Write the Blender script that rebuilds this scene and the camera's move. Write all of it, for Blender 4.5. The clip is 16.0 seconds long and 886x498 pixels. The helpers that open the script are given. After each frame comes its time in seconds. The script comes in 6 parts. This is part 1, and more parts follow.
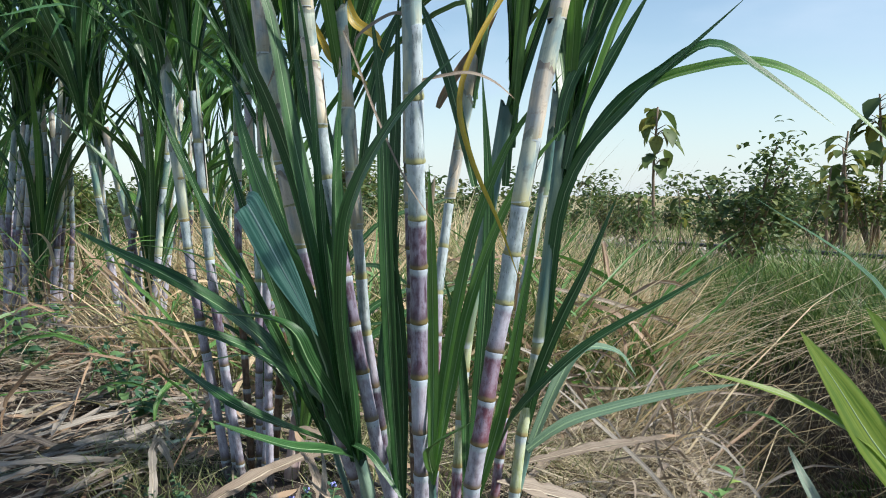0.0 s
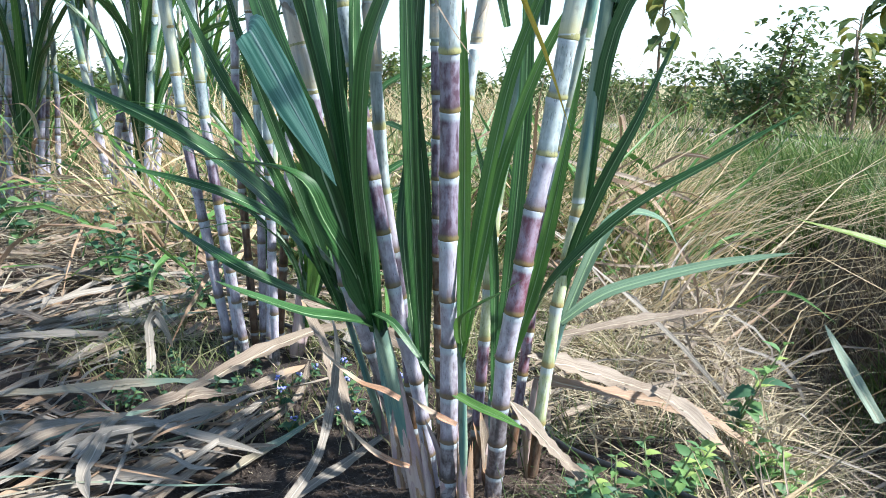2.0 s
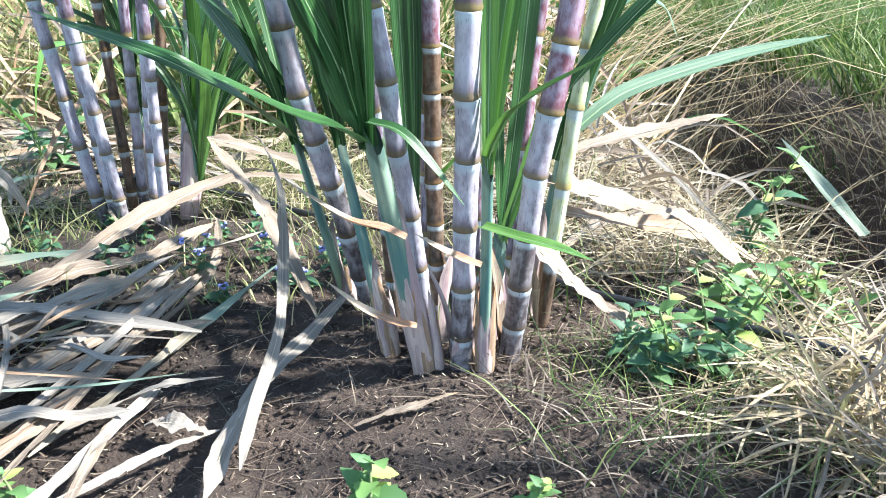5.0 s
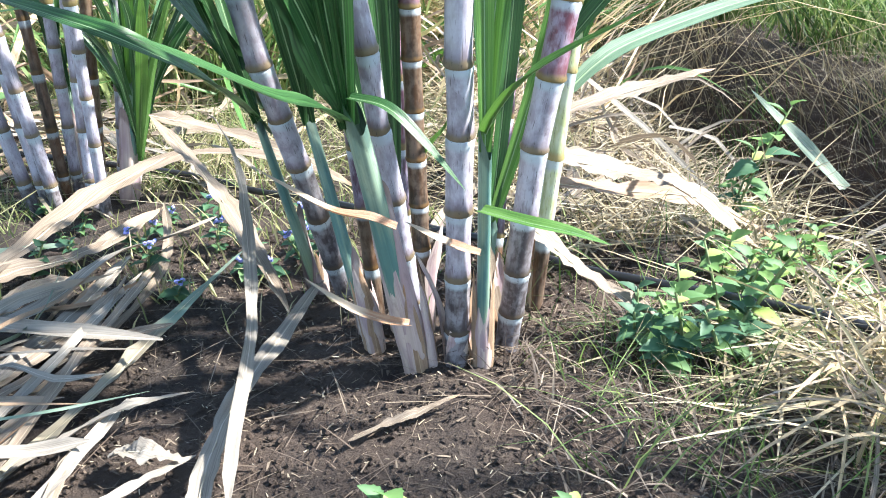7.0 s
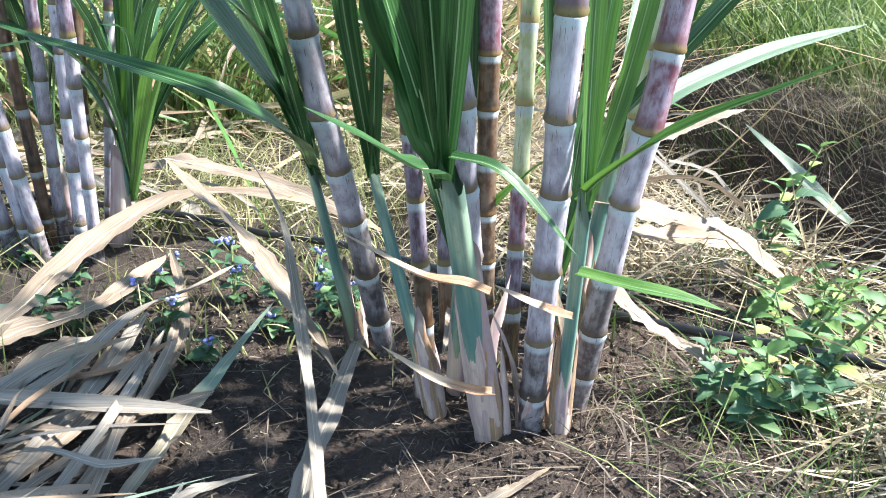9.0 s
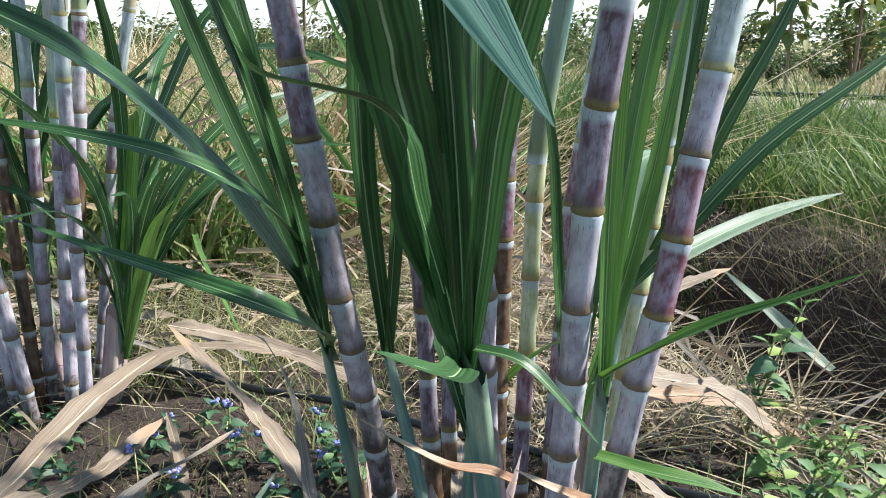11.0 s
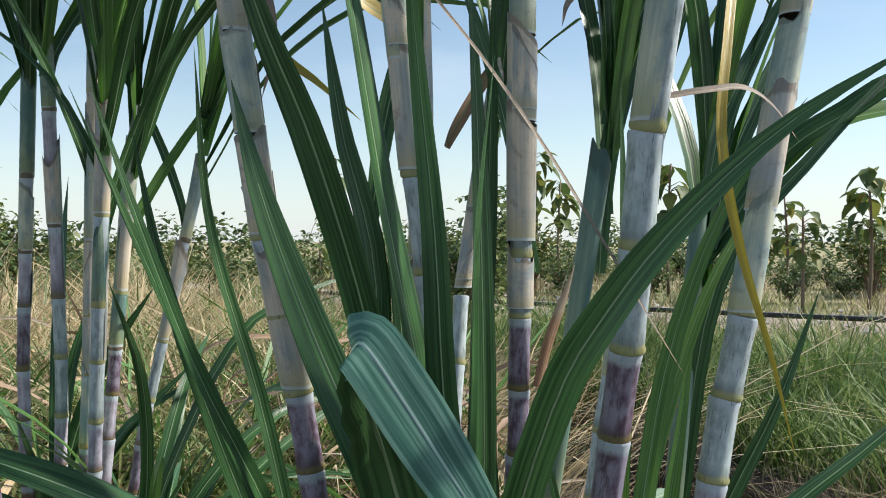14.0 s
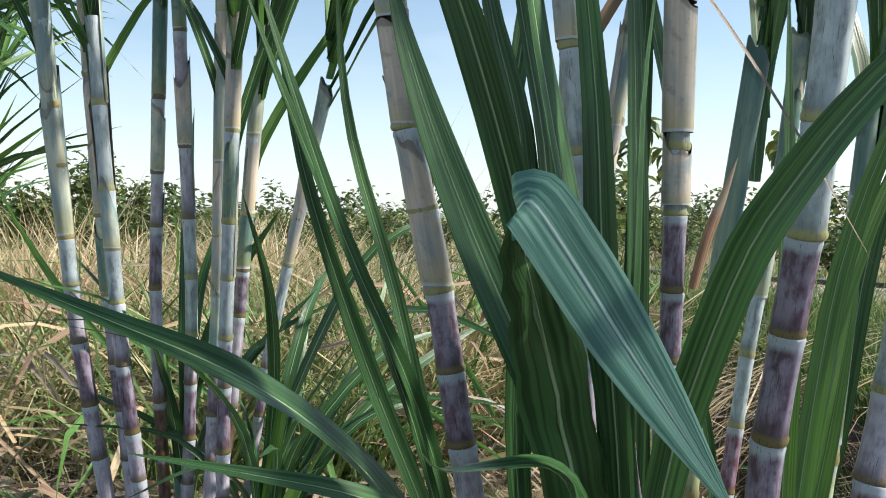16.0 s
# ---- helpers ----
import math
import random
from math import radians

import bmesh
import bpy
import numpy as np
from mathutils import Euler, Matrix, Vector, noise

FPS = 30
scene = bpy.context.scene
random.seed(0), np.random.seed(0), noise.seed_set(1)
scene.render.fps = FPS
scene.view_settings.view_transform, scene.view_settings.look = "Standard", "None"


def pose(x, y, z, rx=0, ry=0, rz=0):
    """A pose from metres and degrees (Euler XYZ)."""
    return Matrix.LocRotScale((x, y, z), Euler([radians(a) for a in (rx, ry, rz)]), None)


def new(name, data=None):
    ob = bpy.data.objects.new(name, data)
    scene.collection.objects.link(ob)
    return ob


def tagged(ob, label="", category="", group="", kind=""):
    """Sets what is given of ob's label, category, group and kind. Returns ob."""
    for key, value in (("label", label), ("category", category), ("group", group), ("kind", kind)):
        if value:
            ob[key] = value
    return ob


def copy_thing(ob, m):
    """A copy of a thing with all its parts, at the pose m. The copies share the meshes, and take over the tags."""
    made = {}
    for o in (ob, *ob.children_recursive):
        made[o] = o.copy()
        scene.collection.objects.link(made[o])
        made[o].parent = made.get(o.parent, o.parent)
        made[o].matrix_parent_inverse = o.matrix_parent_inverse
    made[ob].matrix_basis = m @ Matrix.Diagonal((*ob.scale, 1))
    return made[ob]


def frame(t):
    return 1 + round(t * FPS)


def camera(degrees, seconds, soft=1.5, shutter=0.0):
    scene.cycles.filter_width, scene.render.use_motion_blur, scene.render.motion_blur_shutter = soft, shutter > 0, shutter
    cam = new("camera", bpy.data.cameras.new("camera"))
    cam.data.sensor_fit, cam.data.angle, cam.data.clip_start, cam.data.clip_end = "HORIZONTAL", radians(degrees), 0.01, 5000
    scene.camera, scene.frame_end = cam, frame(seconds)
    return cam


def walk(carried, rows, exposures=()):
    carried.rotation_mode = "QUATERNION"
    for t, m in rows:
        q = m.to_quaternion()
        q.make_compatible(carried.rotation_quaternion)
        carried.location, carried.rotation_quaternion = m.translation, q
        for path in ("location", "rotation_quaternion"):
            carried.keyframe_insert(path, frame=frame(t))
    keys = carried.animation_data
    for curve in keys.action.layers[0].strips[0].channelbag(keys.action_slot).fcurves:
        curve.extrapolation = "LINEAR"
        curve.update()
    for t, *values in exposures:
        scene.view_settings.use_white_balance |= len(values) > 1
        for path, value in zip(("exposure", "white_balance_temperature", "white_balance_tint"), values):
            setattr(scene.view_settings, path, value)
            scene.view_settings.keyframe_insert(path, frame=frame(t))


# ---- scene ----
cam = camera(54.0, 16.0, 1.0)
METRES, EYE, TILT, LEAN, TURN = 1.25, 0.655, -3.5, 0.0, 0.0
ROWS = [
    (0.0, 0.0, 0.0, 0.0, 0.0, 0.0, -0.0),
    (0.5, -0.0144, 0.0537, -0.0234, -0.11, -2.59, -0.16),
    (1.0, -0.0325, 0.0695, -0.0273, -0.26, -5.12, -0.55),
    (1.5, -0.0398, 0.0923, -0.0294, -0.31, -6.2, -0.54),
    (2.0, -0.0393, 0.1249, -0.0471, -0.36, -7.28, -0.47),
    (2.5, -0.0467, 0.1452, -0.0787, -0.82, -9.05, -0.22),
    (3.0, -0.0588, 0.1624, -0.1058, -1.42, -11.43, 0.3),
    (3.5, -0.0989, 0.2149, -0.1257, -5.02, -13.33, 0.2),
    (4.0, -0.1413, 0.2706, -0.1369, -8.21, -13.81, 0.41),
    (6.5, -0.2075, 0.4496, -0.1482, -16.53, -18.6, 2.0),
    (7.0, -0.2129, 0.4575, -0.144, -17.47, -18.74, 2.46),
    (7.5, -0.2374, 0.4854, -0.1438, -19.53, -18.85, 1.83),
    (8.0, -0.2657, 0.5155, -0.142, -20.64, -18.98, 1.54),
    (10.5, -0.331, 0.555, -0.0818, -25.15, -13.05, 1.33),
    (11.0, -0.3386, 0.5588, -0.0724, -25.12, -10.38, 1.18),
    (11.5, -0.349, 0.5548, -0.0396, -24.93, -6.96, 1.02),
    (12.0, -0.3539, 0.5639, -0.0146, -24.96, -5.04, 1.1),
    (12.5, -0.3471, 0.5583, 0.0062, -25.04, -4.2, 1.07),
    (13.0, -0.3459, 0.5307, 0.0402, -25.08, -2.72, 1.09),
    (13.5, -0.3431, 0.5258, 0.065, -24.94, 0.29, 1.18),
    (14.0, -0.3394, 0.5284, 0.0713, -23.69, 2.76, 1.28),
    (14.5, -0.3459, 0.5338, 0.0589, -21.67, 2.99, 1.16),
    (15.0, -0.3531, 0.54, 0.0471, -19.54, 2.86, 0.75),
    (15.5, -0.3583, 0.5489, 0.0371, -18.01, 2.44, 0.59),
    (16.0, -0.3587, 0.5698, 0.0194, -17.24, 1.03, 0.44),
]
EXPOSURES = [(0.0, 0.74, 6450, 9), (1.0, 1.05, 6300, 9), (2.5, 1.60, 6100, 9), (3.5, 1.94, 6100, 9), (7.0, 2.15, 6350, 9), (8.2, 2.15, 6400, 9), (10.5, 1.52, 6500, 9), (11.5, 1.0, 6600, 9), (12.5, 0.80, 6650, 10), (13.5, 0.68, 6750, 10), (15.0, 0.95, 6800, 11), (16.0, 0.95, 6800, 11)]
walk(cam, [(t, pose(0, 0, EYE, TILT, LEAN, TURN) @ pose(METRES * x, METRES * y, METRES * z, 90 + pitch, roll, yaw)) for t, x, y, z, yaw, pitch, roll in ROWS], EXPOSURES)


# ---- world, sun ----
SUN_AZ, SUN_EL = radians(106), radians(43)      # clockwise from +y, above the horizon
world = bpy.data.worlds.new("sky")
scene.world = world
world.use_nodes = True
wn, wl = world.node_tree.nodes, world.node_tree.links
wn.clear()
w_out, w_bg = wn.new("ShaderNodeOutputWorld"), wn.new("ShaderNodeBackground")
w_sky = wn.new("ShaderNodeTexSky")
w_sky.sky_type, w_sky.sun_disc = "NISHITA", False
w_sky.sun_elevation, w_sky.sun_rotation = SUN_EL, SUN_AZ
w_sky.dust_density, w_sky.air_density, w_sky.ozone_density = 0.15, 1.1, 1.2
w_co, w_map = wn.new("ShaderNodeTexCoord"), wn.new("ShaderNodeMapping")
w_map.inputs["Scale"].default_value = (1.6, 1.6, 5.0)
w_noise, w_ramp = wn.new("ShaderNodeTexNoise"), wn.new("ShaderNodeValToRGB")
w_noise.inputs["Scale"].default_value, w_noise.inputs["Detail"].default_value = 2.2, 7.0
w_ramp.color_ramp.elements[0].position, w_ramp.color_ramp.elements[1].position = 0.49, 0.80
w_mix = wn.new("ShaderNodeMix")
w_mix.data_type = "RGBA"
w_mix.inputs["B"].default_value = (3.9, 5.0, 6.3, 1)
wl.new(w_co.outputs["Generated"], w_map.inputs["Vector"])
wl.new(w_map.outputs["Vector"], w_noise.inputs["Vector"])
wl.new(w_noise.outputs["Fac"], w_ramp.inputs["Fac"])
w_sep, w_haze, w_max = wn.new("ShaderNodeSeparateXYZ"), wn.new("ShaderNodeMapRange"), wn.new("ShaderNodeMath")
w_haze.inputs["From Min"].default_value, w_haze.inputs["From Max"].default_value = 0.0, 0.16
w_haze.inputs["To Min"].default_value, w_haze.inputs["To Max"].default_value = 0.7, 0.0
w_max.operation = "MAXIMUM"
wl.new(w_co.outputs["Generated"], w_sep.inputs[0])
wl.new(w_sep.outputs["Z"], w_haze.inputs["Value"])
wl.new(w_haze.outputs["Result"], w_max.inputs[0])
wl.new(w_ramp.outputs["Color"], w_max.inputs[1])
wl.new(w_max.outputs["Value"], w_mix.inputs["Factor"])
wl.new(w_sky.outputs["Color"], w_mix.inputs["A"])
wl.new(w_mix.outputs["Result"], w_bg.inputs["Color"])
w_bg.inputs["Strength"].default_value = 0.094
wl.new(w_bg.outputs["Background"], w_out.inputs["Surface"])

sun = new("sun", bpy.data.lights.new("sun", "SUN"))
sun.data.energy, sun.data.angle, sun.data.color = 4.3, radians(3.0), (1.0, 0.97, 0.92)
to_sun = Vector((math.sin(SUN_AZ) * math.cos(SUN_EL), math.cos(SUN_AZ) * math.cos(SUN_EL), math.sin(SUN_EL)))
sun.matrix_world = to_sun.to_track_quat("Z", "Y").to_matrix().to_4x4()


# ---- materials ----
def material(name, rough=0.6):
    m = bpy.data.materials.new(name)
    m.use_nodes = True
    n, l = m.node_tree.nodes, m.node_tree.links
    b = n["Principled BSDF"]
    b.inputs["Roughness"].default_value = rough
    return m, n, l, b


def node(n, kind, **sets):
    x = n.new(kind)
    for key, value in sets.items():
        x.inputs[key.replace("_", " ")].default_value = value
    return x


def maths(n, l, op, a, b=0.5, c=None):
    x = n.new("ShaderNodeMath")
    x.operation = op
    for k, v in enumerate((a, b, c)):
        if v is None:
            continue
        if isinstance(v, (int, float)):
            x.inputs[k].default_value = v
        else:
            l.new(v, x.inputs[k])
    return x.outputs[0]


def blend(n, l, fac, a, b):
    x = n.new("ShaderNodeMix")
    x.data_type = "RGBA"
    for key, v in (("Factor", fac), ("A", a), ("B", b)):
        if isinstance(v, (int, float)):
            x.inputs[key].default_value = v
        elif isinstance(v, tuple):
            x.inputs[key].default_value = (*v, 1)
        else:
            l.new(v, x.inputs[key])
    return x.outputs["Result"]


def ramp(n, l, fac, *stops):
    x = n.new("ShaderNodeValToRGB")
    e = x.color_ramp.elements
    while len(e) < len(stops):
        e.new(0.5)
    for k, (p, c) in enumerate(stops):
        e[k].position = p
        e[k].color = (*c, 1) if isinstance(c, tuple) else (c, c, c, 1)
    l.new(fac, x.inputs["Fac"])
    return x.outputs["Color"]


def noise_of(n, l, vec, scale, detail=4.0, rough=0.55):
    x = node(n, "ShaderNodeTexNoise", Scale=scale, Detail=detail, Roughness=rough)
    if vec is not None:
        l.new(vec, x.inputs["Vector"])
    return x.outputs["Fac"]


def bumped(n, l, b, height, strength=0.4, distance=0.002):
    x = node(n, "ShaderNodeBump", Strength=strength, Distance=distance)
    l.new(height, x.inputs["Height"])
    l.new(x.outputs["Normal"], b.inputs["Normal"])


def shifted(n, l, scale):
    """Object coordinates, moved by the object's own random number and scaled."""
    co, info = n.new("ShaderNodeTexCoord"), n.new("ShaderNodeObjectInfo")
    mp = node(n, "ShaderNodeMapping", Scale=scale)
    l.new(co.outputs["Object"], mp.inputs["Vector"])
    off = n.new("ShaderNodeCombineXYZ")
    for k in range(3):
        l.new(maths(n, l, "MULTIPLY", info.outputs["Random"], 37.0 + 11 * k), off.inputs[k])
    l.new(off.outputs[0], mp.inputs["Location"])
    return co, info, mp.outputs["Vector"]


def cane_material(name, dark, light, ring, wax, amount, least=0.08):
    """A cane's joint: local z runs from 0 at the lower ring to 1 at the waxy band."""
    m, n, l, b = material(name, 0.42)
    co, info, vec = shifted(n, l, (1.0, 1.0, 0.45))
    sep = n.new("ShaderNodeSeparateXYZ")
    l.new(co.outputs["Object"], sep.inputs[0])
    along = sep.outputs["Z"]
    big = noise_of(n, l, vec, 1.0, 3.0)
    _, _, fine_vec = shifted(n, l, (2.4, 2.4, 1.1))
    streak = noise_of(n, l, fine_vec, 1.3, 6.0, 0.7)
    _, _, blot_vec = shifted(n, l, (0.9, 0.9, 3.0))
    blotch = noise_of(n, l, blot_vec, 1.4, 5.0, 0.62)
    base = blend(n, l, ramp(n, l, big, (0.36, 0.0), (0.64, 1.0)), dark, light)
    base = blend(n, l, maths(n, l, "MULTIPLY", info.outputs["Random"], 0.35), base, light)
    worn = maths(n, l, "MULTIPLY_ADD", streak, 0.25, maths(n, l, "MULTIPLY", blotch, 0.75))
    bloom = maths(n, l, "MULTIPLY", ramp(n, l, worn, (0.42, least), (0.57, 1.0)), amount)
    up = ramp(n, l, along, (0.06, 0.3), (0.34, 1.0))
    base = blend(n, l, maths(n, l, "MULTIPLY", bloom, up), base, wax)
    wobble = maths(n, l, "MULTIPLY_ADD", blotch, 0.10, maths(n, l, "SUBTRACT", along, 0.05))
    low = ramp(n, l, wobble, (0.09, 1.0), (0.24, 0.0))
    base = blend(n, l, maths(n, l, "MULTIPLY", low, 0.55), base, tuple(0.4 * u + 0.1 * v for u, v in zip(dark, ring)))
    foot = ramp(n, l, wobble, (0.065, 1.0), (0.115, 0.0))
    base = blend(n, l, maths(n, l, "MULTIPLY", foot, 0.65), base, ring)
    edge = maths(n, l, "ADD", along, maths(n, l, "MULTIPLY", worn, 0.09))
    band = ramp(n, l, edge, (0.90, 0.0), (0.965, 1.0))
    base = blend(n, l, maths(n, l, "MULTIPLY", band, 0.8), base, (0.45, 0.515, 0.56))
    spots = noise_of(n, l, fine_vec, 4.0, 3.0)
    base = blend(n, l, maths(n, l, "MULTIPLY", ramp(n, l, spots, (0.62, 0.0), (0.68, 1.0)), 0.75), base, (0.045, 0.03, 0.03))
    l.new(base, b.inputs["Base Color"])
    l.new(maths(n, l, "MULTIPLY_ADD", streak, 0.35, 0.25), b.inputs["Roughness"])
    bumped(n, l, b, blotch, 0.25, 0.001)
    return m


M_PURPLE = cane_material("purple_cane", (0.055, 0.025, 0.042), (0.14, 0.078, 0.115), (0.22, 0.18, 0.05), (0.42, 0.40, 0.50), 0.6)
M_RED = cane_material("red_cane", (0.080, 0.016, 0.028), (0.20, 0.06, 0.085), (0.23, 0.18, 0.05), (0.45, 0.41, 0.51), 0.6)
M_VIOLET = cane_material("waxy_violet_cane", (0.10, 0.062, 0.080), (0.29, 0.25, 0.295), (0.17, 0.125, 0.045), (0.50, 0.485, 0.56), 0.9, 0.35)
M_SLATE = cane_material("slate_cane", (0.15, 0.19, 0.20), (0.36, 0.43, 0.42), (0.40, 0.37, 0.11), (0.54, 0.61, 0.63), 0.85)
M_GREEN = cane_material("yellow_green_cane", (0.32, 0.37, 0.16), (0.50, 0.54, 0.28), (0.35, 0.24, 0.09), (0.66, 0.70, 0.56), 0.7)
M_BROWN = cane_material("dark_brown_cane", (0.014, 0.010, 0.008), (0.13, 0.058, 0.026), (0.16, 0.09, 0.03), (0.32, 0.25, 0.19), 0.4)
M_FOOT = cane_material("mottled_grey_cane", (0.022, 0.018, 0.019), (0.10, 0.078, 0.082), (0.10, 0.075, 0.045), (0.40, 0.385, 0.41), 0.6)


def blade_material(name, dark, light, rib, tip, clear, tipped=0.95, stripes=1.0, rough=0.38, veins=26.0, sheen=0.35):
    """A grass-like blade: u across, v along; parallel veins and sheen painted in, a pale midrib and a withered tip."""
    m, n, l, b = material(name, rough)
    uv = n.new("ShaderNodeUVMap")
    sep = n.new("ShaderNodeSeparateXYZ")
    l.new(uv.outputs["UV"], sep.inputs[0])
    u, v = sep.outputs["X"], sep.outputs["Y"]
    info = n.new("ShaderNodeObjectInfo")
    vec = node(n, "ShaderNodeMapping", Scale=(veins, 1.2, 1.0))
    l.new(uv.outputs["UV"], vec.inputs["Vector"])
    off = n.new("ShaderNodeCombineXYZ")
    l.new(maths(n, l, "MULTIPLY", info.outputs["Random"], 53.0), off.inputs[0])
    l.new(maths(n, l, "MULTIPLY", info.outputs["Random"], 17.0), off.inputs[1])
    l.new(off.outputs[0], vec.inputs["Location"])
    vein = noise_of(n, l, vec.outputs["Vector"], 1.0, 3.0, 0.6)
    wide = node(n, "ShaderNodeMapping", Scale=(2.0, 6.0, 1.0))
    l.new(uv.outputs["UV"], wide.inputs["Vector"])
    l.new(off.outputs[0], wide.inputs["Location"])
    patch = noise_of(n, l, wide.outputs["Vector"], 1.0, 3.0)
    # pale vein stripes, then broader patches of sheen, painted with the light colour
    col = blend(n, l, maths(n, l, "MULTIPLY", ramp(n, l, vein, (0.42, 0.0), (0.58, 1.0)), 0.8 * stripes), dark, light)
    col = blend(n, l, maths(n, l, "MULTIPLY", ramp(n, l, patch, (0.42, 0.0), (0.72, 1.0)), sheen), col, light)
    if veins < 10:
        blot = node(n, "ShaderNodeMapping", Scale=(3.0, 7.0, 1.0))
        l.new(uv.outputs["UV"], blot.inputs["Vector"])
        l.new(off.outputs[0], blot.inputs["Location"])
        stain = noise_of(n, l, blot.outputs["Vector"], 1.3, 6.0, 0.7)
        col = blend(n, l, maths(n, l, "MULTIPLY", ramp(n, l, stain, (0.52, 0.0), (0.66, 1.0)), 0.6), col, tuple(0.55 * q for q in dark))
        col = blend(n, l, maths(n, l, "MULTIPLY", ramp(n, l, stain, (0.36, 1.0), (0.46, 0.0)), 0.5), col, tip)
    away = maths(n, l, "ABSOLUTE", maths(n, l, "SUBTRACT", u, 0.5))
    mid = ramp(n, l, away, (0.014, 1.0), (0.032, 0.0))
    thin = ramp(n, l, v, (0.5, 1.0), (0.95, 0.15))
    col = blend(n, l, maths(n, l, "MULTIPLY", mid, thin), col, rib)
    fade = maths(n, l, "ADD", v, maths(n, l, "MULTIPLY", patch, 0.22))
    col = blend(n, l, ramp(n, l, fade, (tipped + 0.08, 0.0), (tipped + 0.2, 1.0)), col, tip)
    l.new(col, b.inputs["Base Color"])
    l.new(maths(n, l, "MULTIPLY_ADD", patch, 0.3, rough - 0.12), b.inputs["Roughness"])
    bumped(n, l, b, vein, 0.35, 0.0015)
    if clear > 0:
        tr = n.new("ShaderNodeBsdfTranslucent")
        l.new(blend(n, l, 0.45, col, (0.12, 0.30, 0.03) if clear > 0.2 else col), tr.inputs["Color"])
        mix = node(n, "ShaderNodeMixShader", Fac=clear)
        l.new(b.outputs[0], mix.inputs[1])
        l.new(tr.outputs[0], mix.inputs[2])
        l.new(mix.outputs[0], n["Material Output"].inputs["Surface"])
    return m


M_LEAF = blade_material("cane_leaf", (0.012, 0.050, 0.014), (0.080, 0.20, 0.062), (0.34, 0.45, 0.27), (0.42, 0.34, 0.18), 0.19, stripes=0.7, rough=0.36, veins=11.0, sheen=0.24)
M_LEAF_LIGHT = blade_material("young_cane_leaf", (0.045, 0.13, 0.025), (0.16, 0.31, 0.075), (0.22, 0.36, 0.14), (0.45, 0.36, 0.14), 0.32, stripes=0.75, rough=0.42, veins=11.0, sheen=0.4)
M_LEAF_PALE = blade_material("grey_green_leaf", (0.075, 0.145, 0.09), (0.18, 0.27, 0.17), (0.42, 0.49, 0.36), (0.45, 0.36, 0.20), 0.2)
M_LEAF_FADED = blade_material("faded_green_leaf", (0.20, 0.27, 0.19), (0.38, 0.44, 0.33), (0.55, 0.58, 0.46), (0.45, 0.40, 0.26), 0.2)
M_LEAF_TEAL = blade_material("blue_green_leaf", (0.028, 0.115, 0.080), (0.17, 0.33, 0.25), (0.42, 0.56, 0.48), (0.3, 0.4, 0.3), 0.15, 1.2, 0.9, 0.4, 10.5, 0.1)
M_LEAF_YELLOW = blade_material("yellowed_leaf", (0.42, 0.27, 0.03), (0.55, 0.40, 0.06), (0.5, 0.42, 0.15), (0.45, 0.28, 0.08), 0.3)
M_DRY = blade_material("dry_cane_leaf", (0.17, 0.125, 0.09), (0.43, 0.36, 0.275), (0.45, 0.38, 0.29), (0.36, 0.25, 0.16), 0.14, 0.9, 0.45, 0.6)
M_DRY_FADED = blade_material("fading_cane_leaf", (0.22, 0.19, 0.135), (0.46, 0.41, 0.31), (0.38, 0.38, 0.28), (0.20, 0.27, 0.20), 0.14, 0.6, 0.45, 0.55)
M_DRY_GREY = blade_material("weathered_cane_leaf", (0.19, 0.165, 0.135), (0.45, 0.405, 0.345), (0.47, 0.42, 0.36), (0.32, 0.26, 0.20), 0.12, 0.9, 0.45, 0.65)
M_DRY_RUST = blade_material("rusty_cane_leaf", (0.25, 0.16, 0.10), (0.46, 0.33, 0.22), (0.48, 0.35, 0.22), (0.34, 0.20, 0.11), 0.14, 0.9, 0.45, 0.6)
M_DRY_ORANGE = blade_material("orange_tan_leaf", (0.28, 0.14, 0.075), (0.50, 0.34, 0.22), (0.52, 0.40, 0.28), (0.46, 0.36, 0.26), 0.14, 0.5, 0.45, 0.55)
M_STRAW_DRY = blade_material("golden_straw", (0.32, 0.22, 0.12), (0.64, 0.49, 0.30), (0.62, 0.50, 0.32), (0.44, 0.31, 0.17), 0.25, 0.9, 1.0, 0.5)
